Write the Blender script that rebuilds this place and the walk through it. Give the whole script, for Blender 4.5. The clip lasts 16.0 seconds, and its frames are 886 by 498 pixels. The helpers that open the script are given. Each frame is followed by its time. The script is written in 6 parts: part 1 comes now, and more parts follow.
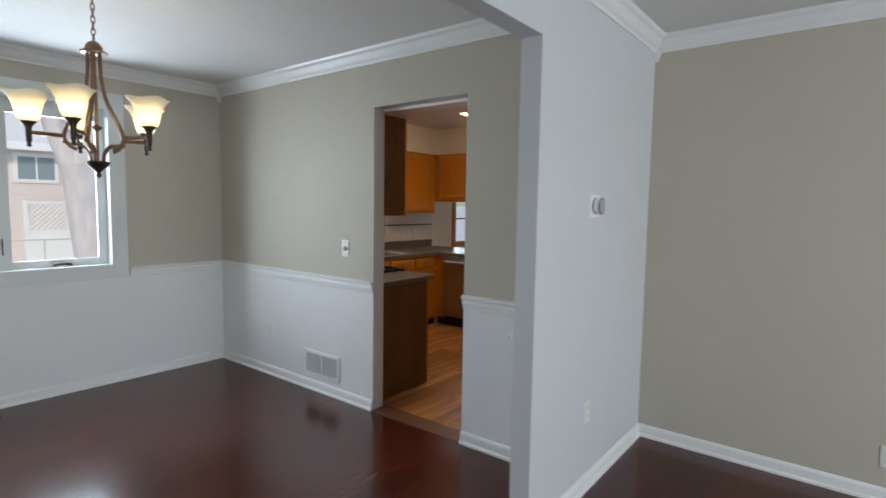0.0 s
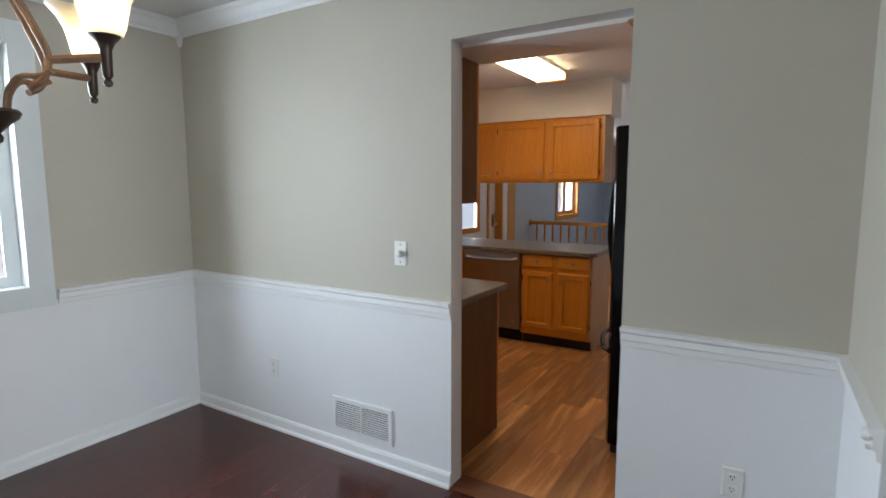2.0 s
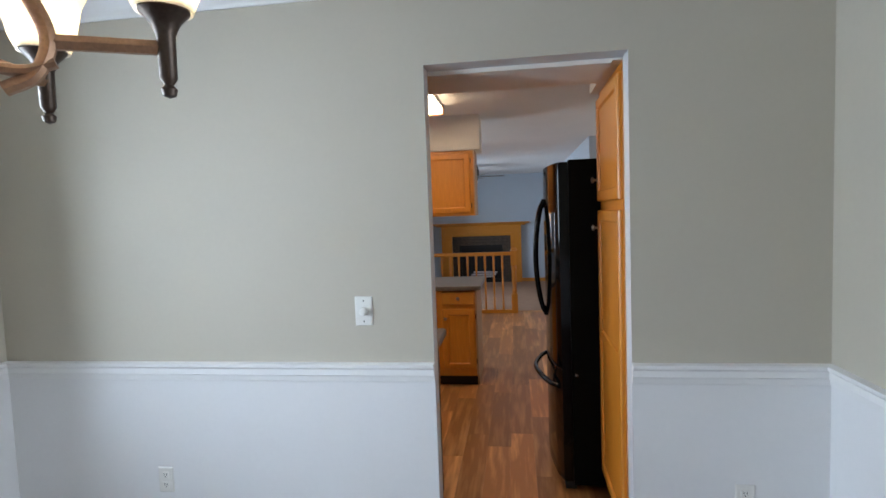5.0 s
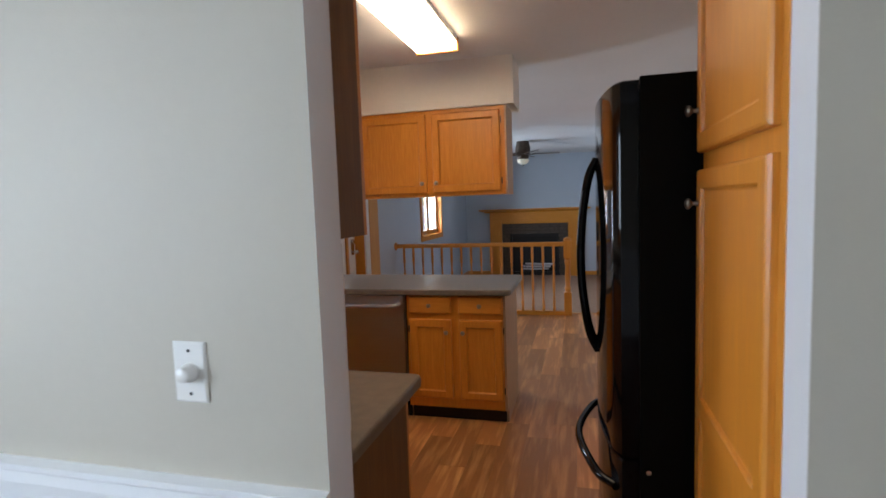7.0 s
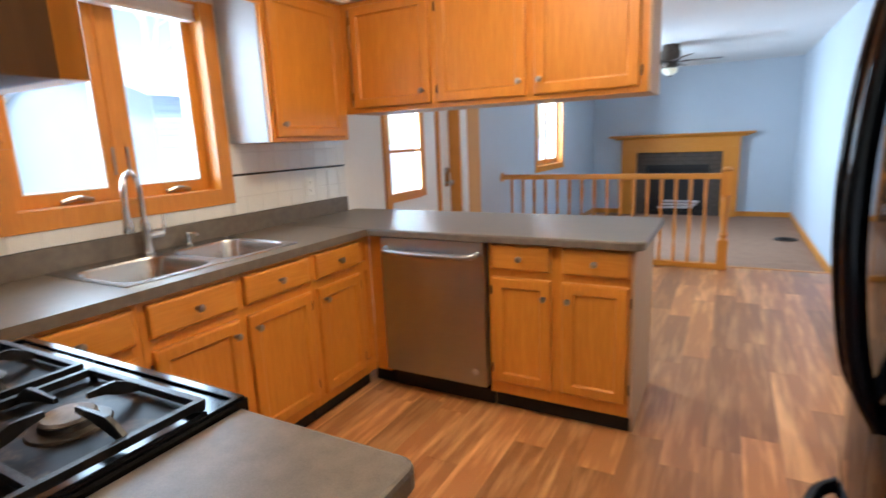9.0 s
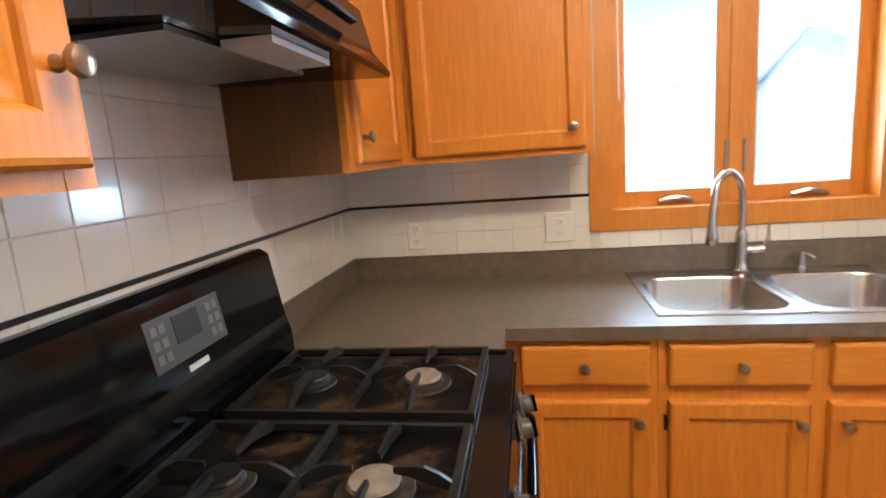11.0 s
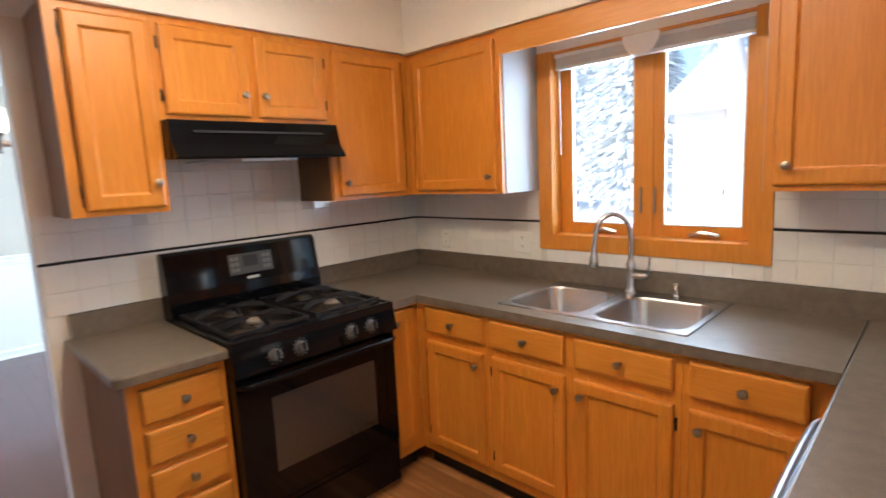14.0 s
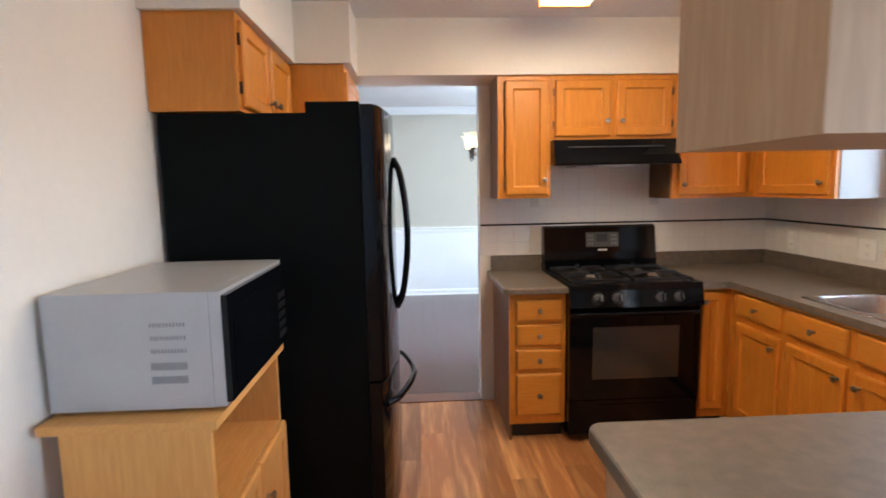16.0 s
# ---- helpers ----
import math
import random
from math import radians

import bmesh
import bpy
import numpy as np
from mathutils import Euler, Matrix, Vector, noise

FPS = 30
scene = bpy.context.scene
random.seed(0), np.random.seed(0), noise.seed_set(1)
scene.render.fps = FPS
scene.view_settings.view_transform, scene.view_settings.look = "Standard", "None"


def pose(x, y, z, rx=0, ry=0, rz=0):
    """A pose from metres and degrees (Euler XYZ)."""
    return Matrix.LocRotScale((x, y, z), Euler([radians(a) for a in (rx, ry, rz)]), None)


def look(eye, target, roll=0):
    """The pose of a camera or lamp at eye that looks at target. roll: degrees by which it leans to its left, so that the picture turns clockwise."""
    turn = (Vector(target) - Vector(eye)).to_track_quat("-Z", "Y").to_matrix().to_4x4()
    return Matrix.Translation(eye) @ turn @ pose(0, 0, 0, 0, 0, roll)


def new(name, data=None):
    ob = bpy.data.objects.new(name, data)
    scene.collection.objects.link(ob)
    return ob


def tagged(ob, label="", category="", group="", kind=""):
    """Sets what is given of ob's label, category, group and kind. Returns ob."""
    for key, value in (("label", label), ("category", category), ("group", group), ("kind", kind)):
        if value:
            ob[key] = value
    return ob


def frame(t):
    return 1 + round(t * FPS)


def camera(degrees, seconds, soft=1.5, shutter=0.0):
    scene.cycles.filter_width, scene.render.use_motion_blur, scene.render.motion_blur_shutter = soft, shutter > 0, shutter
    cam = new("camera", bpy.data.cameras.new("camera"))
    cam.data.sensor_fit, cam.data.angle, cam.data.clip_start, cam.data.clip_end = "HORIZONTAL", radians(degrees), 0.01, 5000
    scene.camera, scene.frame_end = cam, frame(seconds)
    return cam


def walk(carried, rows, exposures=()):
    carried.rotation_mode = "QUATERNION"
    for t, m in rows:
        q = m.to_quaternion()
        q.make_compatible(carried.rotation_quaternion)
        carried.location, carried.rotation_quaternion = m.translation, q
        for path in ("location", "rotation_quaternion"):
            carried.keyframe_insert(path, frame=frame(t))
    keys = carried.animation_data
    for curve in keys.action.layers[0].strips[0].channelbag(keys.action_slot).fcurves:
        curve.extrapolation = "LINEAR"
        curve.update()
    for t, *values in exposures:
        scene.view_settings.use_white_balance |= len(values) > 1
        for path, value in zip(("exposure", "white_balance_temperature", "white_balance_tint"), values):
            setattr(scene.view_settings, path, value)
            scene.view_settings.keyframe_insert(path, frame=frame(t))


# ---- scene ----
cam = camera(80.5, 16.0, 1.6, 0.3)
PATH = [
    (0, (0.029, -0.037, 1.488), (-1.204, 1.529, 1.321), 0.9),
    (0.5, (-0.356, 0.022, 1.484), (-1.668, 1.520, 1.296), 0.3),
    (1, (-0.698, 0.212, 1.459), (-2.023, 1.694, 1.237), -0.1),
    (1.5, (-1.070, 0.343, 1.481), (-2.234, 1.951, 1.239), -0.2),
    (2, (-1.380, 0.433, 1.489), (-2.417, 2.127, 1.255), -0.1),
    (2.5, (-1.652, 0.435, 1.482), (-2.560, 2.204, 1.262), -0.3),
    (3, (-1.840, 0.316, 1.497), (-2.425, 2.219, 1.311), -0.8),
    (3.2, (-1.892, 0.299, 1.478), (-2.341, 2.241, 1.322), -1.3),
    (5.3, (-2.291, 0.508, 1.559), (-2.569, 2.485, 1.427), -2.1),
    (5.5, (-2.269, 0.629, 1.540), (-2.614, 2.594, 1.404), -1.8),
    (6, (-2.207, 0.980, 1.545), (-2.640, 2.927, 1.396), -1.6),
    (6.5, (-2.114, 1.317, 1.511), (-2.613, 3.248, 1.355), -1.8),
    (7, (-2.163, 1.685, 1.478), (-2.672, 3.612, 1.306), -2.0),
    (7.5, (-2.206, 2.022, 1.439), (-2.666, 3.958, 1.235), -1.9),
    (8, (-2.253, 2.317, 1.422), (-2.685, 4.256, 1.189), -1.7),
    (8.5, (-2.343, 2.537, 1.409), (-2.844, 4.451, 1.122), -1.6),
    (9, (-2.321, 2.754, 1.354), (-3.262, 4.472, 0.951), -2.4),
    (9.5, (-2.303, 2.945, 1.333), (-3.807, 4.196, 0.915), -4.3),
    (10, (-2.422, 3.086, 1.393), (-4.283, 3.717, 1.020), -5.1),
    (10.2, (-2.465, 3.137, 1.414), (-4.386, 3.558, 1.049), -5.2),
    (12.3, (-2.734, 4.168, 1.405), (-4.468, 3.242, 1.036), -2.5),
    (12.5, (-2.764, 4.336, 1.421), (-4.549, 3.496, 1.087), -1.4),
    (13, (-2.680, 4.669, 1.435), (-4.490, 3.875, 1.130), -0.0),
    (13.5, (-2.483, 4.915, 1.456), (-4.167, 3.879, 1.154), -1.1),
    (14, (-2.295, 5.149, 1.504), (-3.714, 3.770, 1.212), -2.8),
    (14.5, (-2.169, 5.437, 1.503), (-3.244, 3.765, 1.279), -2.4),
    (15, (-2.016, 5.676, 1.509), (-2.891, 3.888, 1.317), -1.4),
    (15.5, (-1.994, 5.904, 1.519), (-2.583, 4.004, 1.306), -0.9),
    (16, (-2.210, 6.162, 1.483), (-2.306, 4.179, 1.248), -1.1),
]
# stops, kelvin and tint of the picture along the walk
EXPOSURES = [(0, -0.11, 6700, 13), (1.5, 0.20, 6650, 13), (3.0, 0.29, 6400, 13), (7.0, 0.35, 6250, 15), (7.5, 0.46, 6100, 12), (8.0, 1.32, 5850, 9), (8.5, 1.55, 5850, 9), (9.0, 1.55, 5750, 9), (10.2, 1.70, 5800, 9), (12.5, 2.0, 5650, 8), (13.0, 1.48, 5650, 8), (14.0, 1.50, 5800, 11), (15.0, 1.55, 6050, 12), (15.5, 1.64, 6050, 12), (16.0, 1.30, 6000, 13)]
walk(cam, [(t, look(eye, target, roll)) for t, eye, target, roll in PATH], EXPOSURES)

# ---- world and light ----
world = bpy.data.worlds.new("winter_sky")
scene.world = world
world.use_nodes = True
wn = world.node_tree.nodes
sky = wn.new("ShaderNodeTexSky")
sky.sky_type = "NISHITA"
sky.sun_disc = False
sky.sun_elevation, sky.sun_rotation = radians(34), radians(150)
wn["Background"].inputs["Strength"].default_value = 0.115
world.node_tree.links.new(sky.outputs[0], wn["Background"].inputs["Color"])

sun = new("sun", bpy.data.lights.new("sun", "SUN"))
sun.data.energy, sun.data.angle, sun.data.color = 2.2, radians(12), (1.0, 0.96, 0.9)
sun.matrix_world = look((20, -12, 16), (0, 0, 0))


def window_light(name, at, toward, w, h, watts, color=(0.72, 0.87, 1.0)):
    """Daylight in the opening of a window."""
    lamp = new(name, bpy.data.lights.new(name, "AREA"))
    lamp.data.shape, lamp.data.size, lamp.data.size_y = "RECTANGLE", w, h
    lamp.data.energy, lamp.data.color = watts, color
    lamp.matrix_world = look(at, toward)
    return lamp


window_light("daylight_dining", (-5.15, 0.90, 1.67), (0, 0.90, 1.40), 1.5, 1.3, 132, (0.70, 0.85, 1.0))
window_light("daylight_kitchen", (-5.15, 4.17, 1.70), (0, 4.17, 1.35), 1.1, 1.0, 22)
window_light("daylight_family", (-5.15, 10.34, 1.55), (0, 10.3, 1.2), 1.3, 1.1, 125)
window_light("daylight_door", (-5.15, 6.52, 1.55), (0, 6.5, 1.2), 0.9, 1.1, 62)
window_light("daylight_living", (3.95, 0.6, 1.5), (0, 0.9, 1.4), 2.4, 1.5, 165, (0.755, 0.88, 1.0))


# ---- materials ----
def material(name, color, rough=0.5, metal=0.0, vary=0.06, scale=6.0, bump=0.0, bump_scale=60.0, coat=0.0, spread=None, rough_vary=0.0, spec=0.5):
    """A surface with fine and coarse variation of tone, and fine relief."""
    m = bpy.data.materials.new(name)
    m.use_nodes = True
    t = m.node_tree
    n, k = t.nodes, t.links
    b = n["Principled BSDF"]
    b.inputs["Roughness"].default_value = rough
    b.inputs["Metallic"].default_value = metal
    b.inputs["Coat Weight"].default_value = coat
    b.inputs["Specular IOR Level"].default_value = spec
    c = n.new("ShaderNodeTexCoord")
    mp = n.new("ShaderNodeMapping")
    k.new(c.outputs["Object"], mp.inputs["Vector"])
    if spread:
        mp.inputs["Scale"].default_value = spread
    big = n.new("ShaderNodeTexNoise")
    big.inputs["Scale"].default_value = scale
    big.inputs["Detail"].default_value = 5
    k.new(mp.outputs[0], big.inputs["Vector"])
    small = n.new("ShaderNodeTexNoise")
    small.inputs["Scale"].default_value = scale * 14
    small.inputs["Detail"].default_value = 3
    k.new(mp.outputs[0], small.inputs["Vector"])
    add = n.new("ShaderNodeMath")
    add.operation = "MULTIPLY_ADD"
    add.inputs[1].default_value = 0.6
    k.new(big.outputs["Fac"], add.inputs[0])
    half = n.new("ShaderNodeMath")
    half.operation = "MULTIPLY"
    half.inputs[1].default_value = 0.4
    k.new(small.outputs["Fac"], half.inputs[0])
    k.new(half.outputs[0], add.inputs[2])
    ramp = n.new("ShaderNodeValToRGB")
    ramp.color_ramp.elements[0].position, ramp.color_ramp.elements[1].position = 0.3, 0.7
    ramp.color_ramp.elements[0].color = [max(0, x * (1 - vary)) for x in color] + [1]
    ramp.color_ramp.elements[1].color = [min(1, x * (1 + vary)) for x in color] + [1]
    k.new(add.outputs[0], ramp.inputs["Fac"])
    k.new(ramp.outputs["Color"], b.inputs["Base Color"])
    if rough_vary:
        rr = n.new("ShaderNodeMapRange")
        rr.inputs["To Min"].default_value, rr.inputs["To Max"].default_value = rough - rough_vary, rough + rough_vary
        k.new(big.outputs["Fac"], rr.inputs["Value"])
        k.new(rr.outputs[0], b.inputs["Roughness"])
    if bump:
        bn = n.new("ShaderNodeTexNoise")
        bn.inputs["Scale"].default_value = bump_scale
        bn.inputs["Detail"].default_value = 4
        k.new(mp.outputs[0], bn.inputs["Vector"])
        bb = n.new("ShaderNodeBump")
        bb.inputs["Strength"].default_value = bump
        bb.inputs["Distance"].default_value = 0.004
        k.new(bn.outputs["Fac"], bb.inputs["Height"])
        k.new(bb.outputs[0], b.inputs["Normal"])
    return m


def wood(name, dark, light, axis="z", rough=0.38, grain=1.0, per_piece=0.0, coat=0.15, ring=7.0):
    """Sawn wood whose grain runs along an axis; per_piece changes the tone from piece to piece."""
    m = bpy.data.materials.new(name)
    m.use_nodes = True
    t = m.node_tree
    n, k = t.nodes, t.links
    b = n["Principled BSDF"]
    b.inputs["Coat Weight"].default_value = coat
    b.inputs["Coat Roughness"].default_value = 0.25
    c = n.new("ShaderNodeTexCoord")
    mp = n.new("ShaderNodeMapping")
    s = [ring, ring, ring]
    s["xyz".index(axis)] = ring * 0.09
    mp.inputs["Scale"].default_value = s
    info = n.new("ShaderNodeObjectInfo")
    shift = n.new("ShaderNodeVectorMath")
    shift.operation = "SCALE"
    shift.inputs[0].default_value = (13.0, 7.0, 19.0)
    k.new(info.outputs["Random"], shift.inputs["Scale"])
    k.new(c.outputs["Object"], mp.inputs["Vector"])
    k.new(shift.outputs[0], mp.inputs["Location"])
    figure = n.new("ShaderNodeTexNoise")
    figure.inputs["Scale"].default_value = 1.3
    figure.inputs["Detail"].default_value = 3
    figure.inputs["Distortion"].default_value = 1.2
    k.new(mp.outputs[0], figure.inputs["Vector"])
    fine = n.new("ShaderNodeTexNoise")
    fine.inputs["Scale"].default_value = 14.0
    fine.inputs["Detail"].default_value = 6
    k.new(mp.outputs[0], fine.inputs["Vector"])
    mul = n.new("ShaderNodeMath")
    mul.operation = "MULTIPLY"
    mul.inputs[1].default_value = 9.0
    k.new(figure.outputs["Fac"], mul.inputs[0])
    sine = n.new("ShaderNodeMath")
    sine.operation = "SINE"
    k.new(mul.outputs[0], sine.inputs[0])
    mixer = n.new("ShaderNodeMath")
    mixer.operation = "MULTIPLY_ADD"
    mixer.inputs[1].default_value = 0.14 * grain
    k.new(sine.outputs[0], mixer.inputs[0])
    k.new(fine.outputs["Fac"], mixer.inputs[2])
    ramp = n.new("ShaderNodeValToRGB")
    ramp.color_ramp.elements[0].position, ramp.color_ramp.elements[1].position = 0.28, 0.66
    ramp.color_ramp.elements[0].color = [*dark, 1]
    ramp.color_ramp.elements[1].color = [*light, 1]
    k.new(mixer.outputs[0], ramp.inputs["Fac"])
    colour = ramp.outputs["Color"]
    if per_piece:
        hsv = n.new("ShaderNodeHueSaturation")
        rr = n.new("ShaderNodeMapRange")
        rr.inputs["To Min"].default_value, rr.inputs["To Max"].default_value = 1 - per_piece, 1 + per_piece
        k.new(info.outputs["Random"], rr.inputs["Value"])
        k.new(rr.outputs[0], hsv.inputs["Value"])
        k.new(colour, hsv.inputs["Color"])
        colour = hsv.outputs["Color"]
    k.new(colour, b.inputs["Base Color"])
    rr2 = n.new("ShaderNodeMapRange")
    rr2.inputs["To Min"].default_value, rr2.inputs["To Max"].default_value = rough - 0.06, rough + 0.10
    k.new(fine.outputs["Fac"], rr2.inputs["Value"])
    k.new(rr2.outputs[0], b.inputs["Roughness"])
    bb = n.new("ShaderNodeBump")
    bb.inputs["Strength"].default_value = 0.12
    bb.inputs["Distance"].default_value = 0.002
    k.new(fine.outputs["Fac"], bb.inputs["Height"])
    k.new(bb.outputs[0], b.inputs["Normal"])
    return m


def glow(name, color, strength):
    m = bpy.data.materials.new(name)
    m.use_nodes = True
    b = m.node_tree.nodes["Principled BSDF"]
    b.inputs["Base Color"].default_value = (*color, 1)
    b.inputs["Emission Color"].default_value = (*color, 1)
    b.inputs["Emission Strength"].default_value = strength
    return m


def clear_glass(name, tint=(1, 1, 1), rough=0.0):
    m = bpy.data.materials.new(name)
    m.use_nodes = True
    t = m.node_tree
    n, k = t.nodes, t.links
    n.remove(n["Principled BSDF"])
    a, g, mix, f, pw = n.new("ShaderNodeBsdfTransparent"), n.new("ShaderNodeBsdfGlossy"), n.new("ShaderNodeMixShader"), n.new("ShaderNodeLayerWeight"), n.new("ShaderNodeMath")
    a.inputs["Color"].default_value = (*tint, 1)
    g.inputs["Roughness"].default_value = rough
    f.inputs["Blend"].default_value = 0.5
    pw.operation = "POWER"
    pw.inputs[1].default_value = 5.0
    k.new(f.outputs["Facing"], pw.inputs[0])
    k.new(pw.outputs[0], mix.inputs[0])
    k.new(a.outputs[0], mix.inputs[1])
    k.new(g.outputs[0], mix.inputs[2])
    k.new(mix.outputs[0], n["Material Output"].inputs["Surface"])
    return m


TAUPE = material("taupe_wall_paint", (0.495, 0.455, 0.370), 0.62, vary=0.025, scale=3, bump=0.10, bump_scale=160)
WHITE_WALL = material("white_wainscot_paint", (0.78, 0.78, 0.77), 0.5, vary=0.02, scale=3, bump=0.08, bump_scale=160)
GREY_WALL = material("pale_grey_wall_paint", (0.60, 0.61, 0.61), 0.6, vary=0.02, scale=3, bump=0.1, bump_scale=160)
CREAM_WALL = material("cream_kitchen_paint", (0.77, 0.73, 0.66), 0.6, vary=0.03, scale=2.5, bump=0.16, bump_scale=120)
FAMILY_WALL = material("cool_grey_family_room_paint", (0.49, 0.55, 0.61), 0.6, vary=0.02, scale=3, bump=0.1, bump_scale=140)
CEILING = material("ceiling_paint", (0.74, 0.73, 0.71), 0.8, vary=0.03, scale=2, bump=0.35, bump_scale=90)
TRIM = material("white_trim_paint", (0.80, 0.80, 0.78), 0.35, vary=0.02, scale=5)
CASING = material("grey_white_window_paint", (0.66, 0.68, 0.66), 0.4, vary=0.03, scale=5)
OAK = wood("honey_oak_upright", (0.57, 0.202, 0.016), (0.66, 0.256, 0.026), "z")
OAK_X = wood("honey_oak_along_x", (0.57, 0.211, 0.019), (0.64, 0.257, 0.030), "x")
OAK_Y = wood("honey_oak_along_y", (0.57, 0.211, 0.019), (0.64, 0.257, 0.030), "y")
# brown side panels; the shade they stand in is darkened into this colour
OAK_SHADED = wood("shaded_brown_oak_side", (0.135, 0.062, 0.017), (0.190, 0.092, 0.028), "z", rough=0.55, coat=0.0)
# cabinet sides by the window; its bluish light is whitened into this colour
WINDOW_LIT_SIDE = material("window_lit_grey_side", (0.40, 0.41, 0.42), 0.5, vary=0.03, scale=5)
OAK_PALE = wood("pale_veneer_panel", (0.43, 0.275, 0.155), (0.51, 0.34, 0.20), "z", rough=0.5, coat=0.0)
PINE = wood("pale_pine_cart", (0.59, 0.292, 0.080), (0.67, 0.355, 0.11), "z", rough=0.5, coat=0.0)
PINE_X = wood("pale_pine_cart_top", (0.59, 0.292, 0.080), (0.67, 0.355, 0.11), "y", rough=0.5, coat=0.0)
CHERRY = wood("dark_cherry_plank", (0.052, 0.0090, 0.0046), (0.088, 0.0165, 0.0080), "y", rough=0.17, per_piece=0.20, coat=0.08, ring=5)
PLANK = wood("brown_oak_floor_plank", (0.40, 0.165, 0.050), (0.80, 0.42, 0.165), "y", rough=0.36, per_piece=0.34, coat=0.1, ring=1.9, grain=1.5)
JOINT = material("dark_floor_joint", (0.035, 0.02, 0.012), 0.7)
CARPET = material("brown_carpet", (0.31, 0.175, 0.105), 0.95, vary=0.15, scale=8, bump=0.8, bump_scale=400)
LAMINATE = material("grey_brown_laminate", (0.145, 0.116, 0.086), 0.37, vary=0.30, scale=26, bump=0.05, bump_scale=300, rough_vary=0.05)
STEEL = material("brushed_stainless_steel", (0.43, 0.46, 0.48), 0.36, 1.0, vary=0.06, scale=3, spread=(1, 1, 60), rough_vary=0.05)
SINK_STEEL = material("satin_sink_steel", (0.50, 0.50, 0.50), 0.27, 1.0, vary=0.05, scale=9)
NICKEL = material("brushed_nickel", (0.62, 0.60, 0.57), 0.25, 1.0, vary=0.04)
PEWTER = material("dark_pewter_knob", (0.34, 0.29, 0.24), 0.3, 1.0, vary=0.15, scale=30)
HINGE = material("black_hinge", (0.02, 0.018, 0.016), 0.45, 0.6)
BLACK = material("black_enamel", (0.003, 0.0034, 0.0045), 0.07, vary=0.1, scale=5, spec=0.22)
COOKTOP = material("worn_black_cooktop", (0.006, 0.0064, 0.0075), 0.12, vary=0.3, scale=14, spec=0.28, rough_vary=0.05)
GRATE = material("worn_cast_iron", (0.014, 0.013, 0.013), 0.40, vary=0.5, scale=16, bump=0.2, bump_scale=240, spec=0.35, rough_vary=0.12)
BURNER_RING = material("scorched_burner_ring", (0.06, 0.05, 0.042), 0.45, 0.6, vary=0.4, scale=40)
BURNER_CAP = material("worn_grey_burner_cap", (0.21, 0.175, 0.145), 0.6, vary=0.35, scale=45)
BLACK_TEX = material("black_textured_steel", (0.0047, 0.0060, 0.0065), 0.42, vary=0.15, scale=20, bump=0.15, bump_scale=500, spec=0.05)
BLACK_MATT = material("black_cast_iron", (0.006, 0.006, 0.0065), 0.42, vary=0.2, scale=30, bump=0.25, bump_scale=300)
OVEN_GLASS = material("dark_oven_glass", (0.030, 0.029, 0.027), 0.12, vary=0.1, scale=3, coat=0.6)
GREY_PANEL = material("grey_control_panel", (0.055, 0.056, 0.050), 0.4, vary=0.06)
KNOB_GREY = material("dark_grey_knob", (0.07, 0.07, 0.068), 0.28, vary=0.1)
BUTTON = material("grey_panel_button", (0.14, 0.14, 0.13), 0.5)
MARK = material("pale_print", (0.55, 0.55, 0.52), 0.5)
TILE = material("cream_wall_tile", (0.76, 0.74, 0.69), 0.16, vary=0.03, scale=7, coat=0.3)
GROUT = material("tile_grout", (0.60, 0.585, 0.545), 0.85, vary=0.05, scale=15)
LINER = material("black_liner_tile", (0.012, 0.012, 0.014), 0.2)
BRONZE = material("antique_bronze", (0.28, 0.165, 0.10), 0.42, 0.75, vary=0.3, scale=14)
DARK_BRONZE = material("dark_bronze", (0.075, 0.055, 0.042), 0.42, 0.75, vary=0.3, scale=14)
PLASTIC = material("white_plastic", (0.76, 0.75, 0.70), 0.35, vary=0.02)
SLOT = material("dark_slot", (0.02, 0.02, 0.02), 0.6)
SILVER = material("silver_microwave_case", (0.39, 0.40, 0.42), 0.36, 0.12, vary=0.05, rough_vary=0.04)
VENT_GREY = material("shaded_vent_grey", (0.19, 0.19, 0.20), 0.6, vary=0.1)
TOEKICK = material("black_vinyl_toe_kick", (0.008, 0.007, 0.006), 0.6, vary=0.1)
SNOW = material("snow", (0.86, 0.88, 0.92), 0.7, vary=0.03, scale=0.8, bump=0.3, bump_scale=6)
BARK = material("grey_bark", (0.54, 0.51, 0.51), 0.9, vary=0.2, scale=9, bump=0.8, bump_scale=28, spread=(1, 1, 0.25))
SIDING = material("beige_siding", (0.72, 0.65, 0.62), 0.7, vary=0.05, scale=2)
GARAGE_SIDING = material("blue_grey_siding", (0.42, 0.50, 0.57), 0.7, vary=0.05, scale=2)
FOLIAGE = material("snowy_conifer_needles", (0.88, 0.91, 0.93), 0.8, vary=0.12, scale=1.6)
PANE = clear_glass("window_glass", (0.97, 0.985, 0.98))
FAR_GLASS = material("far_window_glass", (0.24, 0.31, 0.35), 0.08, vary=0.1)
SLATE = material("dark_brick_surround", (0.085, 0.062, 0.045), 0.7, vary=0.3, scale=18, bump=0.5, bump_scale=50)
MORTAR = material("dark_mortar", (0.045, 0.036, 0.030), 0.9, vary=0.25, scale=20)
SOOT = material("black_firebox", (0.01, 0.01, 0.01), 0.7)
BLIND = material("translucent_white_blind", (0.74, 0.75, 0.74), 0.5, vary=0.05, scale=30)
LAMP_TUBE = glow("warm_fluorescent_diffuser", (1.0, 0.78, 0.50), 10.4)
BULB = glow("warm_bulb", (1.0, 0.86, 0.62), 22.0)


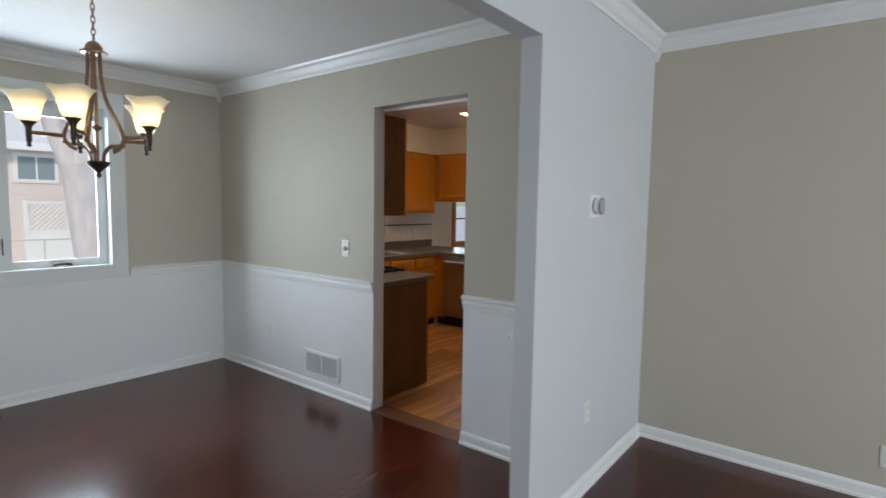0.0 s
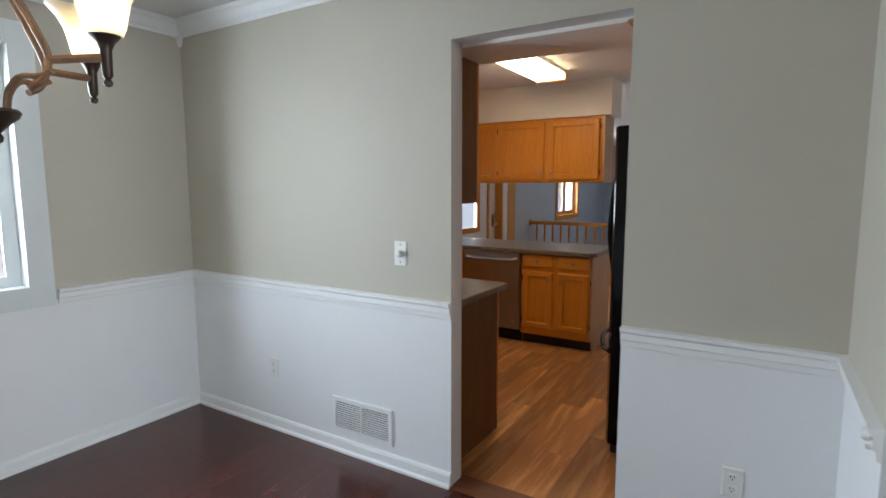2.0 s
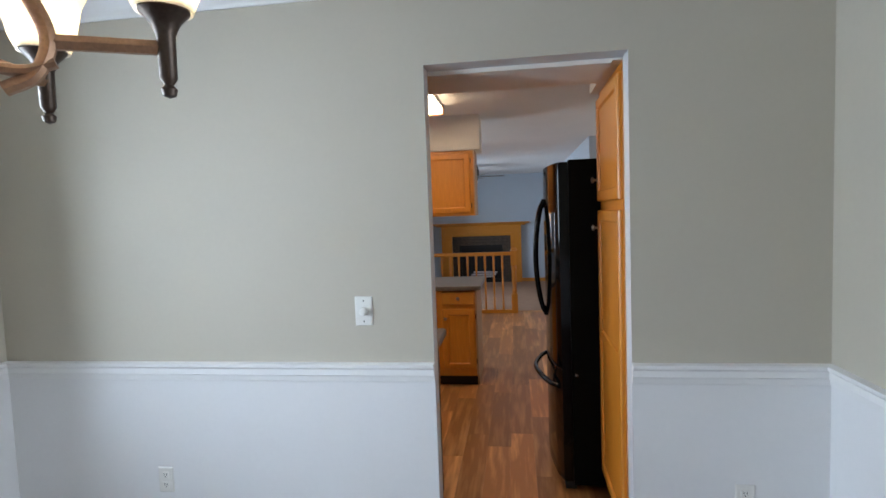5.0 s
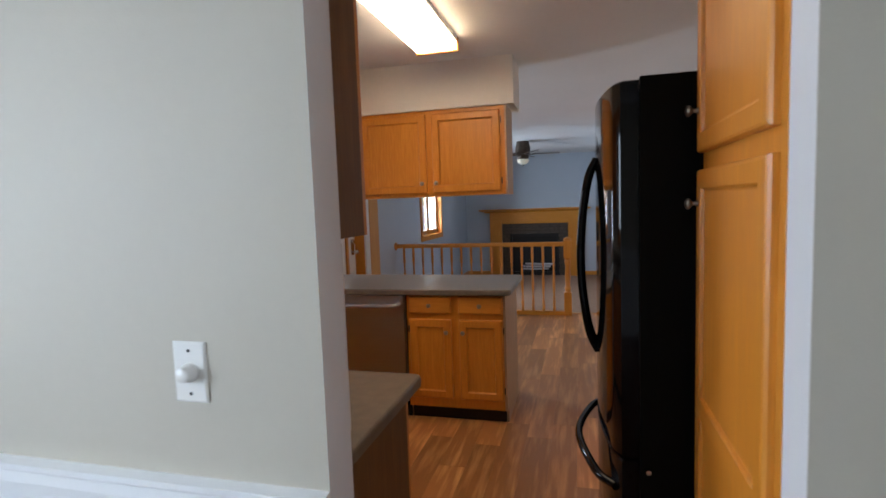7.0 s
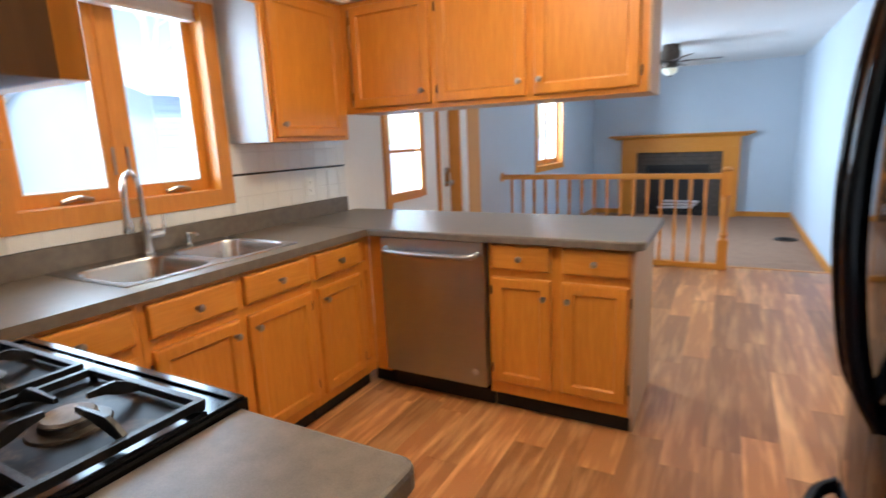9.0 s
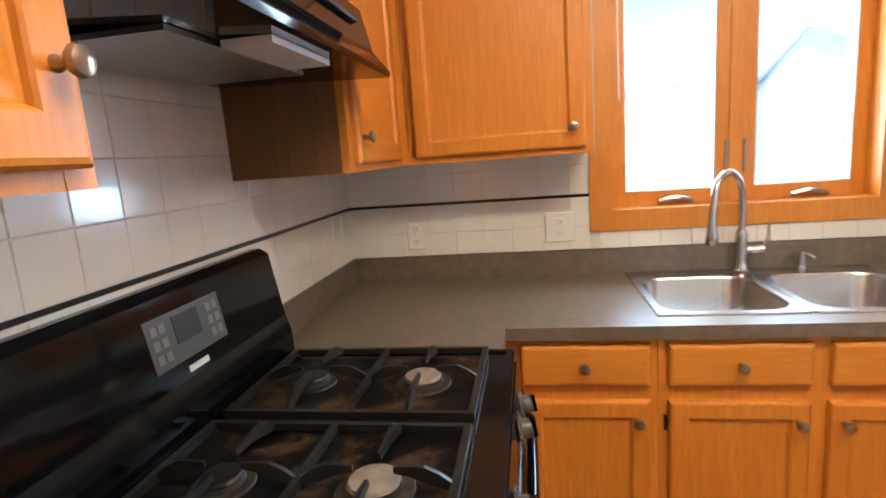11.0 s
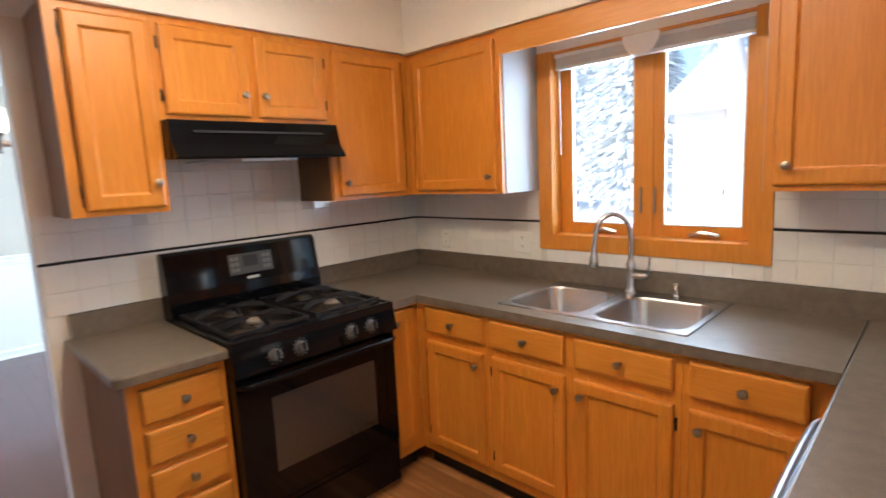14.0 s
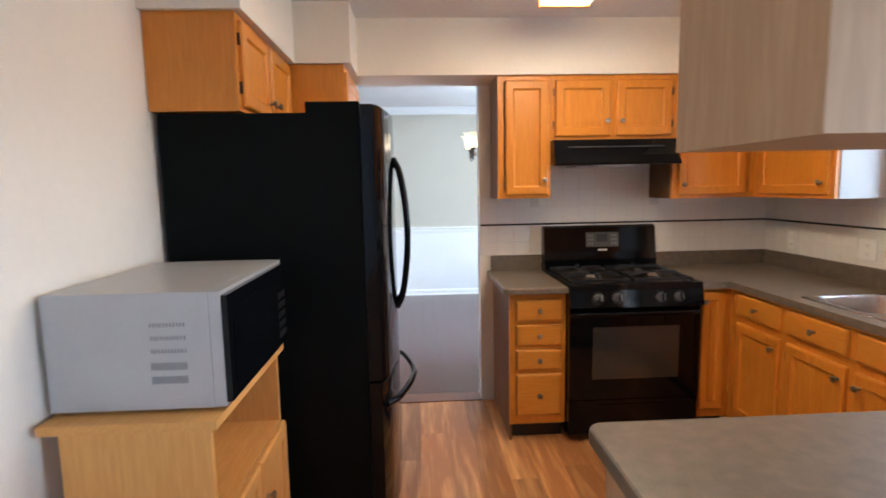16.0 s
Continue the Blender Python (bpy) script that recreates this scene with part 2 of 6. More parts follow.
def shade_glass(name):
    """Frosted glass that lets lamp light through."""
    m = bpy.data.materials.new(name)
    m.use_nodes = True
    t = m.node_tree
    n, k = t.nodes, t.links
    b = n["Principled BSDF"]
    b.inputs["Base Color"].default_value = (0.92, 0.87, 0.74, 1)
    b.inputs["Roughness"].default_value = 0.35
    tr, mix = n.new("ShaderNodeBsdfTranslucent"), n.new("ShaderNodeMixShader")
    tr.inputs["Color"].default_value = (1.0, 0.95, 0.82, 1)
    mix.inputs[0].default_value = 0.65
    k.new(b.outputs[0], mix.inputs[1])
    k.new(tr.outputs[0], mix.inputs[2])
    k.new(mix.outputs[0], n["Material Output"].inputs["Surface"])
    return m


SHADE = shade_glass("frosted_amber_glass")


def stained(name, clean, stain, rough=0.3):
    """Dark enamel with blotches of burnt-on grease."""
    m = material(name, clean, rough, vary=0.3, scale=14, spec=0.12, rough_vary=0.1)
    n, k = m.node_tree.nodes, m.node_tree.links
    b = n["Principled BSDF"]
    old = b.inputs["Base Color"].links[0].from_socket
    blot = n.new("ShaderNodeTexNoise")
    blot.inputs["Scale"].default_value = 11.0
    blot.inputs["Detail"].default_value = 6
    blot.inputs["Roughness"].default_value = 0.65
    k.new(n["Texture Coordinate"].outputs["Object"], blot.inputs["Vector"])
    edge = n.new("ShaderNodeMapRange")
    edge.inputs["From Min"].default_value, edge.inputs["From Max"].default_value = 0.50, 0.66
    k.new(blot.outputs["Fac"], edge.inputs["Value"])
    mix = n.new("ShaderNodeMix")
    mix.data_type = "RGBA"
    k.new(edge.outputs[0], mix.inputs["Factor"])
    k.new(old, mix.inputs["A"])
    mix.inputs["B"].default_value = (*stain, 1)
    k.new(mix.outputs["Result"], b.inputs["Base Color"])
    return m


STAINED = stained("scorched_enamel", (0.005, 0.005, 0.0055), (0.085, 0.052, 0.030), 0.42)


# ---- building helpers ----
def part(name, bm, mat, parent=None, label="", smooth=False, bevel=0.0):
    """Links a bmesh as one mesh object, in world metres, under a thing or a part."""
    if bevel:
        bmesh.ops.bevel(bm, geom=[e for e in bm.edges if len(e.link_faces) == 2 and e.calc_face_angle(0) > 0.6], offset=bevel, segments=2, profile=0.5, affect="EDGES")
    bmesh.ops.recalc_face_normals(bm, faces=bm.faces[:])
    me = bpy.data.meshes.new(name)
    bm.to_mesh(me)
    bm.free()
    for one in (mat if isinstance(mat, (list, tuple)) else [mat]):
        me.materials.append(one)
    if smooth:
        for p in me.polygons:
            p.use_smooth = True
        me.set_sharp_from_angle(angle=radians(38))
    ob = new(name, me)
    if parent is not None:
        ob.parent = parent
        if parent.type == "EMPTY":
            ob.matrix_parent_inverse = Matrix.Translation(-parent.location)
    return tagged(ob, label)


def thing(name, base, label, category, group="", kind=""):
    ob = new(name)
    ob.location = base
    ob.empty_display_size = 0.1
    return tagged(ob, label, category, group, kind)


def box(bm, x0, x1, y0, y1, z0, z1):
    v = [bm.verts.new(p) for p in ((x0, y0, z0), (x1, y0, z0), (x1, y1, z0), (x0, y1, z0), (x0, y0, z1), (x1, y0, z1), (x1, y1, z1), (x0, y1, z1))]
    for f in ((0, 3, 2, 1), (4, 5, 6, 7), (0, 1, 5, 4), (1, 2, 6, 5), (2, 3, 7, 6), (3, 0, 4, 7)):
        bm.faces.new([v[i] for i in f])
    return v


def boxes(*rows):
    bm = bmesh.new()
    for r in rows:
        box(bm, *r)
    return bm


def lathe(bm, profile, m=Matrix(), seg=16, power=1.0):
    """Turns a profile of (radius, height) round m's z axis."""
    rings = []
    for r, h in profile:
        if r < 1e-5:
            rings.append([bm.verts.new(m @ Vector((0, 0, h)))])
        else:
            ring = []
            for i in range(seg):
                a = 2 * math.pi * i / seg
                ring.append(bm.verts.new(m @ Vector((r * math.cos(a), r * math.sin(a), h))))
            rings.append(ring)
    for a, b in zip(rings, rings[1:]):
        for i in range(seg):
            j = (i + 1) % seg
            if len(a) == 1 and len(b) > 1:
                bm.faces.new((a[0], b[i], b[j]))
            elif len(b) == 1 and len(a) > 1:
                bm.faces.new((a[i], a[j], b[0]))
            elif len(a) > 1:
                bm.faces.new((a[i], a[j], b[j], b[i]))
    for ring, flip in ((rings[0], True), (rings[-1], False)):
        if len(ring) > 2:
            bm.faces.new(ring[::-1] if flip else ring)
    return bm


def tube(bm, points, radius, seg=8, flat=1.0):
    """A bar of round section along a line of points; flat squashes it sideways."""
    pts = [Vector(p) for p in points]
    rings, side = [], None
    for i, p in enumerate(pts):
        d = (pts[min(i + 1, len(pts) - 1)] - pts[max(i - 1, 0)]).normalized()
        if side is None:
            side = d.cross(Vector((0, 0, 1)))
            if side.length < 0.05:
                side = d.cross(Vector((0, 1, 0)))
        side = (side - d * side.dot(d)).normalized()
        other = side.cross(d).normalized()
        r = radius[i] if isinstance(radius, (list, tuple)) else radius
        rings.append([bm.verts.new(p + side * (math.cos(2 * math.pi * k / seg) * r * flat) + other * (math.sin(2 * math.pi * k / seg) * r)) for k in range(seg)])
    for a, b in zip(rings, rings[1:]):
        for k in range(seg):
            j = (k + 1) % seg
            bm.faces.new((a[k], a[j], b[j], b[k]))
    bm.faces.new(rings[0][::-1])
    bm.faces.new(rings[-1])
    return bm


def curve_points(control, n=20):
    """A smooth line through the control points."""
    c = [Vector(p) for p in control]
    c = [2 * c[0] - c[1]] + c + [2 * c[-1] - c[-2]]
    out = []
    for i in range(1, len(c) - 2):
        for s in range(n if i < len(c) - 3 else n + 1):
            t = s / n
            a, b, d, e = c[i - 1], c[i], c[i + 1], c[i + 2]
            out.append(0.5 * ((2 * b) + (d - a) * t + (2 * a - 5 * b + 4 * d - e) * t * t + (3 * b - a - 3 * d + e) * t ** 3))
    return out


AXES = {"+y": (Vector((1, 0, 0)), Vector((0, 1, 0))), "-y": (Vector((-1, 0, 0)), Vector((0, -1, 0))),
        "+x": (Vector((0, -1, 0)), Vector((1, 0, 0))), "-x": (Vector((0, 1, 0)), Vector((-1, 0, 0)))}


def facing(n, a0, a1, plane, z=0.0):
    """The frame of an upright face: x along it, y out of it, z up, from the end that is on the viewer's right-hand count."""
    u, w = AXES[n]
    o = {"+y": (a0, plane, z), "-y": (a1, plane, z), "+x": (plane, a1, z), "-x": (plane, a0, z)}[n]
    return Matrix(((u.x, w.x, 0, o[0]), (u.y, w.y, 0, o[1]), (0, 0, 1, o[2]), (0, 0, 0, 1)))


def put(bm, m):
    bm.transform(m)
    return bm


def slab_mesh(cells, mat_of):
    """A wall out of solid cells (x0, x1, y0, y1, z0, z1), showing outer faces alone."""
    xs, ys, zs = (sorted({round(c[i], 5) for c in cells} | {round(c[i + 1], 5) for c in cells}) for i in (0, 2, 4))
    solid = set()
    for x0, x1, y0, y1, z0, z1 in cells:
        for i, a in enumerate(xs[:-1]):
            if x0 - 1e-4 <= a < x1 - 1e-4:
                for j, b in enumerate(ys[:-1]):
                    if y0 - 1e-4 <= b < y1 - 1e-4:
                        for k, c in enumerate(zs[:-1]):
                            if z0 - 1e-4 <= c < z1 - 1e-4:
                                solid.add((i, j, k))
    bm = bmesh.new()
    seen = {}

    def vert(i, j, k):
        if (i, j, k) not in seen:
            seen[i, j, k] = bm.verts.new((xs[i], ys[j], zs[k]))
        return seen[i, j, k]
    for i, j, k in sorted(solid):
        for d, quad in (((-1, 0, 0), ((0, 0, 0), (0, 0, 1), (0, 1, 1), (0, 1, 0))), ((1, 0, 0), ((1, 0, 0), (1, 1, 0), (1, 1, 1), (1, 0, 1))),
                        ((0, -1, 0), ((0, 0, 0), (1, 0, 0), (1, 0, 1), (0, 0, 1))), ((0, 1, 0), ((0, 1, 0), (0, 1, 1), (1, 1, 1), (1, 1, 0))),
                        ((0, 0, -1), ((0, 0, 0), (0, 1, 0), (1, 1, 0), (1, 0, 0))), ((0, 0, 1), ((0, 0, 1), (1, 0, 1), (1, 1, 1), (0, 1, 1)))):
            if (i + d[0], j + d[1], k + d[2]) not in solid:
                f = bm.faces.new([vert(i + a, j + b, k + c) for a, b, c in quad])
                f.material_index = mat_of(d, ((xs[i] + xs[i + 1]) / 2, (ys[j] + ys[j + 1]) / 2, (zs[k] + zs[k + 1]) / 2))
    return bm


def wall(name, x0, x1, y0, y1, z0, z1, openings, mats, mat_of, cut=None):
    """A wall with openings (a0, a1, z0, z1) along its longer side. cut: a height at which the paint changes."""
    along_x = (x1 - x0) > (y1 - y0)
    lo, hi = (x0, x1) if along_x else (y0, y1)
    marks = sorted({lo, hi} | {o[0] for o in openings} | {o[1] for o in openings})
    levels = sorted({z0, z1} | {o[2] for o in openings} | {o[3] for o in openings} | ({cut} if cut else set()))
    cells = []
    for a, b in zip(marks, marks[1:]):
        for c, d in zip(levels, levels[1:]):
            am, cm = (a + b) / 2, (c + d) / 2
            if not any(o[0] < am < o[1] and o[2] < cm < o[3] for o in openings):
                cells.append((a, b, y0, y1, c, d) if along_x else (x0, x1, a, b, c, d))
    return part(name, slab_mesh(cells, mat_of), mats)


def molding(name, p0, p1, inward, profile, mat, label, ends=(0, 0)):
    """A strip along a wall from p0 to p1 (x, y); profile of (out, z); ends: +1 mitres an inner corner, -1 an outer one."""
    p0, p1, q = Vector((*p0, 0)), Vector((*p1, 0)), Vector((*inward, 0))
    d = (p1 - p0).normalized()
    bm = bmesh.new()
    rings = []
    for base, sign, end in ((p0, 1, ends[0]), (p1, -1, ends[1])):
        rings.append([bm.verts.new(base + q * o + Vector((0, 0, z)) + d * (sign * end * o)) for o, z in profile])
    for i in range(len(profile)):
        j = (i + 1) % len(profile)
        bm.faces.new((rings[0][i], rings[0][j], rings[1][j], rings[1][i]))
    bm.faces.new(rings[0][::-1])
    bm.faces.new(rings[1])
    ob = part(name, bm, mat)
    return tagged(ob, label, "trim", "", "structure")


# ---- structure: walls, floors, ceilings ----
XD, XK, XR = -4.668, -4.63, -1.215       # dining window wall, kitchen window wall, kitchen east wall
XE = -1.35                              # family room east wall
YD, YK = 2.548, 2.65                     # the wall between dining room and kitchen
HD, HK, HF = 2.542, 2.458, 2.458           # ceiling heights
YF, YE, ZF = 8.62, 13.2, -0.14          # step down, end wall and floor of the family room
XS0, XS1, YS = -1.115, -1.018, 1.925        # stub wall beside the wide opening
YL, YB = 3.402, -0.98                    # living room's north wall, dining room's south wall
RAIL = 0.88


def setting(ob, label, category):
    return tagged(ob, label, category, "", "structure")


two = [TAUPE, WHITE_WALL, CREAM_WALL]
setting(wall("wall_dining_kitchen", XD, XS0, YD, YK, 0, HD, [(-2.63, -1.838, -1, 2.154)], [TAUPE, WHITE_WALL, CREAM_WALL, GREY_WALL],
             lambda d, c: 2 if d[1] > 0 else (3 if d[0] or d[2] else (0 if c[2] > RAIL else 1)), RAIL), "taupe wall with white lower half and a doorway", "wall")
setting(wall("wall_dining_window", XD - 0.16, XD, YB, YD, 0, HD, [(0.20, 1.62, 0.96, 2.22)], [TAUPE, WHITE_WALL, CASING],
             lambda d, c: (0 if c[2] > RAIL else 1) if d[0] > 0 else 2, RAIL), "taupe wall with white lower half and a window", "wall")
setting(wall("wall_dining_south", XD, XS0, YB - 0.12, YB, 0, HD, [], two, lambda d, c: 0 if c[2] > RAIL else 1, RAIL), "taupe wall with white lower half", "wall")
setting(wall("wall_wide_opening", XS0, XS1, YB - 0.12, YL, 0, HD, [(-0.85, YS, -1, 2.185)], [TAUPE, WHITE_WALL, GREY_WALL],
             lambda d, c: (0 if c[2] > RAIL else 1) if d[0] < 0 else 2, RAIL), "pale grey stub wall and header of a wide opening", "wall")
setting(wall("wall_living_north", XS0, 4.0, YL, YL + 0.12, 0, HD, [], [TAUPE], lambda d, c: 0), "taupe living room wall", "wall")
setting(wall("wall_living_east", 4.0, 4.12, -3.0, YL + 0.12, 0, HD, [(-0.7, 1.9, 0.7, 2.3)], [TAUPE], lambda d, c: 0), "taupe living room wall with an opening for daylight", "wall")
setting(wall("wall_living_south", XS0, 4.12, -3.12, -3.0, 0, HD, [], [TAUPE], lambda d, c: 0), "taupe living room wall", "wall")
setting(wall("wall_living_west", XS0, XS1, -3.0, YB - 0.12, 0, HD, [], [GREY_WALL], lambda d, c: 0), "pale grey living room wall", "wall")
setting(wall("wall_kitchen_window", XK - 0.22, XK, YK, YE, ZF, HK + 0.06, [(3.682, 4.602, 1.148, 2.06), (6.14, 7.46, ZF, 2.10), (9.74, 10.93, 0.95, 2.02)],
             [CREAM_WALL, FAMILY_WALL], lambda d, c: 1 if c[1] > 5.63 else 0), "outer wall with kitchen window, glazed door and family room window", "wall")
setting(wall("wall_kitchen_east", XR, XR + 0.12, YK, 7.2, ZF, HK + 0.06, [], [CREAM_WALL], lambda d, c: 0), "cream kitchen wall", "wall")
setting(wall("wall_family_east", XE, XR + 0.12, 7.2, YE, ZF, HK + 0.06, [], [FAMILY_WALL], lambda d, c: 0), "cool grey family room wall", "wall")
setting(wall("wall_fireplace", XK, XR, YE, YE + 0.14, ZF, HK, [], [FAMILY_WALL], lambda d, c: 0), "cool grey wall behind the fireplace", "wall")
bm = boxes((XD - 0.16, XS1, YB - 0.12, YK, HD, HD + 0.1))
setting(part("ceiling_dining", bm, CEILING), "white dining room ceiling", "ceiling")
setting(part("ceiling_living", boxes((XS1, 4.12, -3.12, YL + 0.12, HD, HD + 0.1)), CEILING), "white living room ceiling", "ceiling")
setting(part("ceiling_kitchen", boxes((XK - 0.22, XR + 0.12, YK, YE + 0.14, HK, HK + 0.12)), CEILING), "textured white kitchen ceiling", "ceiling")
setting(part("soffit_range_wall", boxes((XK, -1.880, YK, YK + 0.345, 2.136, HK)), CREAM_WALL, bevel=0.006), "cream soffit above the wall cabinets", "soffit")
setting(part("soffit_window_wall", boxes((XK, XK + 0.345, YK + 0.345, 5.28, 2.136, HK)), CREAM_WALL, bevel=0.006), "cream soffit above the kitchen window", "soffit")
setting(part("soffit_peninsula", boxes((XK, -2.588, 5.28, 5.64, 2.136, HK)), CREAM_WALL, bevel=0.006), "cream soffit above the hanging cabinets", "soffit")
setting(part("soffit_pantry", boxes((-1.880, XR, YK, 3.272, 2.146, HK)), CREAM_WALL, bevel=0.006), "cream soffit above the pantry cabinet", "soffit")
setting(part("soffit_fridge", boxes((-1.585, XR, 3.272, 4.13, 2.146, HK)), CREAM_WALL, bevel=0.006), "cream soffit above the fridge cabinet", "soffit")

crown = [(0, HD - 0.096), (0.009, HD - 0.096), (0.013, HD - 0.082), (0.028, HD - 0.066), (0.050, HD - 0.032), (0.068, HD - 0.018), (0.076, HD - 0.002), (0, HD - 0.002)]
base = [(0, 0.0), (0.026, 0.0), (0.026, 0.012), (0.015, 0.022), (0.014, 0.062), (0.008, 0.074), (0, 0.078)]
chair = [(0, 0.856), (0.010, 0.860), (0.012, 0.883), (0.020, 0.888), (0.018, 0.913), (0.030, 0.923), (0.030, 0.936), (0, 0.940)]
for nm, prof, lab, runs in (("crown_molding", crown, "white crown molding", (((XD, YD), (XS0, YD), (0, -1), (1, 1)), ((XD, YB), (XD, YD), (1, 0), (1, 1)), ((XD, YB), (XS0, YB), (0, 1), (1, 1)), ((XS0, YB), (XS0, YD), (-1, 0), (1, 1)),
                                                      ((XS1, -3.0), (XS1, YL), (1, 0), (1, 1)), ((XS1, YL), (4.0, YL), (0, -1), (1, 1)))),
                            ("baseboard", base, "white baseboard", (((XD, YD), (-2.63, YD), (0, -1), (1, 0)), ((-1.838, YD), (XS0, YD), (0, -1), (0, 1)), ((XD, YB), (XD, YD), (1, 0), (1, 1)), ((XD, YB), (XS0, YB), (0, 1), (1, 1)),
                                                                   ((XS0, YS), (XS0, YD), (-1, 0), (0, 1)), ((XS1, YS), (XS1, YL), (1, 0), (0, 1)), ((XS1, YL), (4.0, YL), (0, -1), (1, 1)))),
                            ("chair_rail", chair, "white chair rail molding", (((XD, YD), (-2.63, YD), (0, -1), (1, 0)), ((-1.838, YD), (XS0, YD), (0, -1), (0, 1)), ((XD, 1.74), (XD, YD), (1, 0), (0, 1)), ((XD, YB), (XD, 0.06), (1, 0), (1, 0)),
                                                                              ((XD, YB), (XS0, YB), (0, 1), (1, 1)), ((XS0, YS), (XS0, YD), (-1, 0), (0, 1))))):
    for p0, p1, inward, ends in runs:
        molding(nm, p0, p1, inward, prof, TRIM, lab, ends)
oakbase = [(0, ZF), (0.014, ZF), (0.014, ZF + 0.07), (0.008, ZF + 0.085), (0, ZF + 0.085)]
for p0, p1, inward, ends in (((XK, YE), (-4.087, YE), (0, -1), (1, 0)), ((-2.158, YE), (XE, YE), (0, -1), (0, 1)), ((XE, YF + 0.01), (XE, YE), (-1, 0), (0, 1)), ((XK, 7.6), (XK, YE), (1, 0), (0, 1))):
    molding("baseboard", p0, p1, inward, oakbase, OAK_Y, "honey oak baseboard", ends)

setting(part("floor_family_room", boxes((XK, XR, YF, YE, ZF - 0.05, ZF)), CARPET), "brown carpet of the sunken family room", "floor")
setting(part("step_nosing", boxes((XK, XR, YF - 0.035, YF + 0.012, ZF, 0.004)), OAK_X, bevel=0.004), "oak nosing of the step down", "step")
setting(part("threshold", boxes((-2.63, -1.838, YD - 0.014, YK + 0.024, -0.01, 0.006)), wood("reddish_threshold", (0.13, 0.045, 0.02), (0.20, 0.075, 0.035), "x"), bevel=0.003), "reddish wooden threshold strip in the doorway", "threshold")


# ---- cabinets ----
def ring_mesh(rings, fill=True):
    """Skins a list of rings with equal counts of points."""
    bm = bmesh.new()
    vs = [[bm.verts.new(p) for p in r] for r in rings]
    for a, b in zip(vs, vs[1:]):
        for i in range(len(a)):
            j = (i + 1) % len(a)
            bm.faces.new((a[i], a[j], b[j], b[i]))
    if fill:
        bm.faces.new(vs[-1])
    return bm


def rect(x0, x1, z0, z1, y):
    return [(x0, y, z0), (x1, y, z0), (x1, y, z1), (x0, y, z1)]


def knob(parent, m, x, z, y=0.02):
    turn = m @ Matrix.Translation((x, y, z)) @ Matrix.Rotation(radians(-90), 4, "X")
    bm = lathe(bmesh.new(), [(0.0085, 0), (0.0075, 0.004), (0.005, 0.008), (0.0055, 0.014), (0.012, 0.018), (0.0155, 0.023), (0.0135, 0.029), (0.006, 0.032), (0, 0.0325)], turn, 14)
    return part("knob", bm, PEWTER, parent, "dark pewter knob", smooth=True)


def cabinet_door(parent, n, a0, a1, plane, z0, z1, knob_at=None, hinge=None, rails=(), mat=None):
    """A framed door with a sunk panel. knob_at: (along, z) in the world; hinge: the world's place along the face of its hinges."""
    m = facing(n, a0, a1, plane, 0)
    w, s, t = a1 - a0, 0.048, 0.02
    bm = put(ring_mesh([rect(0, w, z0, z1, 0), rect(0, w, z0, z1, 0.012), rect(0.004, w - 0.004, z0 + 0.004, z1 - 0.004, 0.018), rect(0.010, w - 0.010, z0 + 0.010, z1 - 0.010, t)], False), m)
    d = part("door", bm, mat or OAK, parent)
    spans, lo = [], z0 + s
    for r in rails:
        spans.append((lo, r - s / 2))
        lo = r + s / 2
    spans.append((lo, z1 - s))
    bm = bmesh.new()
    i = 0.010
    strips = [(i, s, z0 + i, z1 - i), (w - s, w - i, z0 + i, z1 - i), (s, w - s, z0 + i, spans[0][0]), (s, w - s, spans[-1][1], z1 - i)]
    strips += [(s, w - s, a[1], b[0]) for a, b in zip(spans, spans[1:])]
    for x0, x1, c0, c1 in strips:
        bm.faces.new([bm.verts.new(p) for p in rect(x0, x1, c0, c1, t)])
    part("door_frame", put(bm, m), mat or OAK, d)
    for c0, c1 in spans:
        bm = ring_mesh([rect(s, w - s, c0, c1, t), rect(s + 0.004, w - s - 0.004, c0 + 0.004, c1 - 0.004, t - 0.003), rect(s + 0.007, w - s - 0.007, c0 + 0.007, c1 - 0.007, t - 0.009), rect(s + 0.012, w - s - 0.012, c0 + 0.012, c1 - 0.012, t - 0.0105)])
        part("panel", put(bm, m), mat or OAK, d)
    along = (lambda a: a - a0) if n in ("+y", "-x") else (lambda a: a1 - a)
    if knob_at:
        knob(d, m, along(knob_at[0]), knob_at[1])
    if hinge is not None:
        for hz in (z0 + 0.07, z1 - 0.07):
            x = along(hinge)
            bm = put(boxes((x - 0.0035, x + 0.0035, 0.0, 0.010, hz - 0.022, hz + 0.022)), m)
            part("hinge", bm, HINGE, d, bevel=0.002)
    return d


def drawer_front(parent, n, a0, a1, plane, z0, z1):
    m, w = facing(n, a0, a1, plane, 0), a1 - a0
    bm = put(ring_mesh([rect(0, w, z0, z1, 0), rect(0, w, z0, z1, 0.012), rect(0.004, w - 0.004, z0 + 0.004, z1 - 0.004, 0.018), rect(0.011, w - 0.011, z0 + 0.011, z1 - 0.011, 0.020)]), m)
    d = part("drawer", bm, OAK_X if n[1] == "y" else OAK_Y, parent)
    knob(d, m, w / 2, (z0 + z1) / 2)
    return d


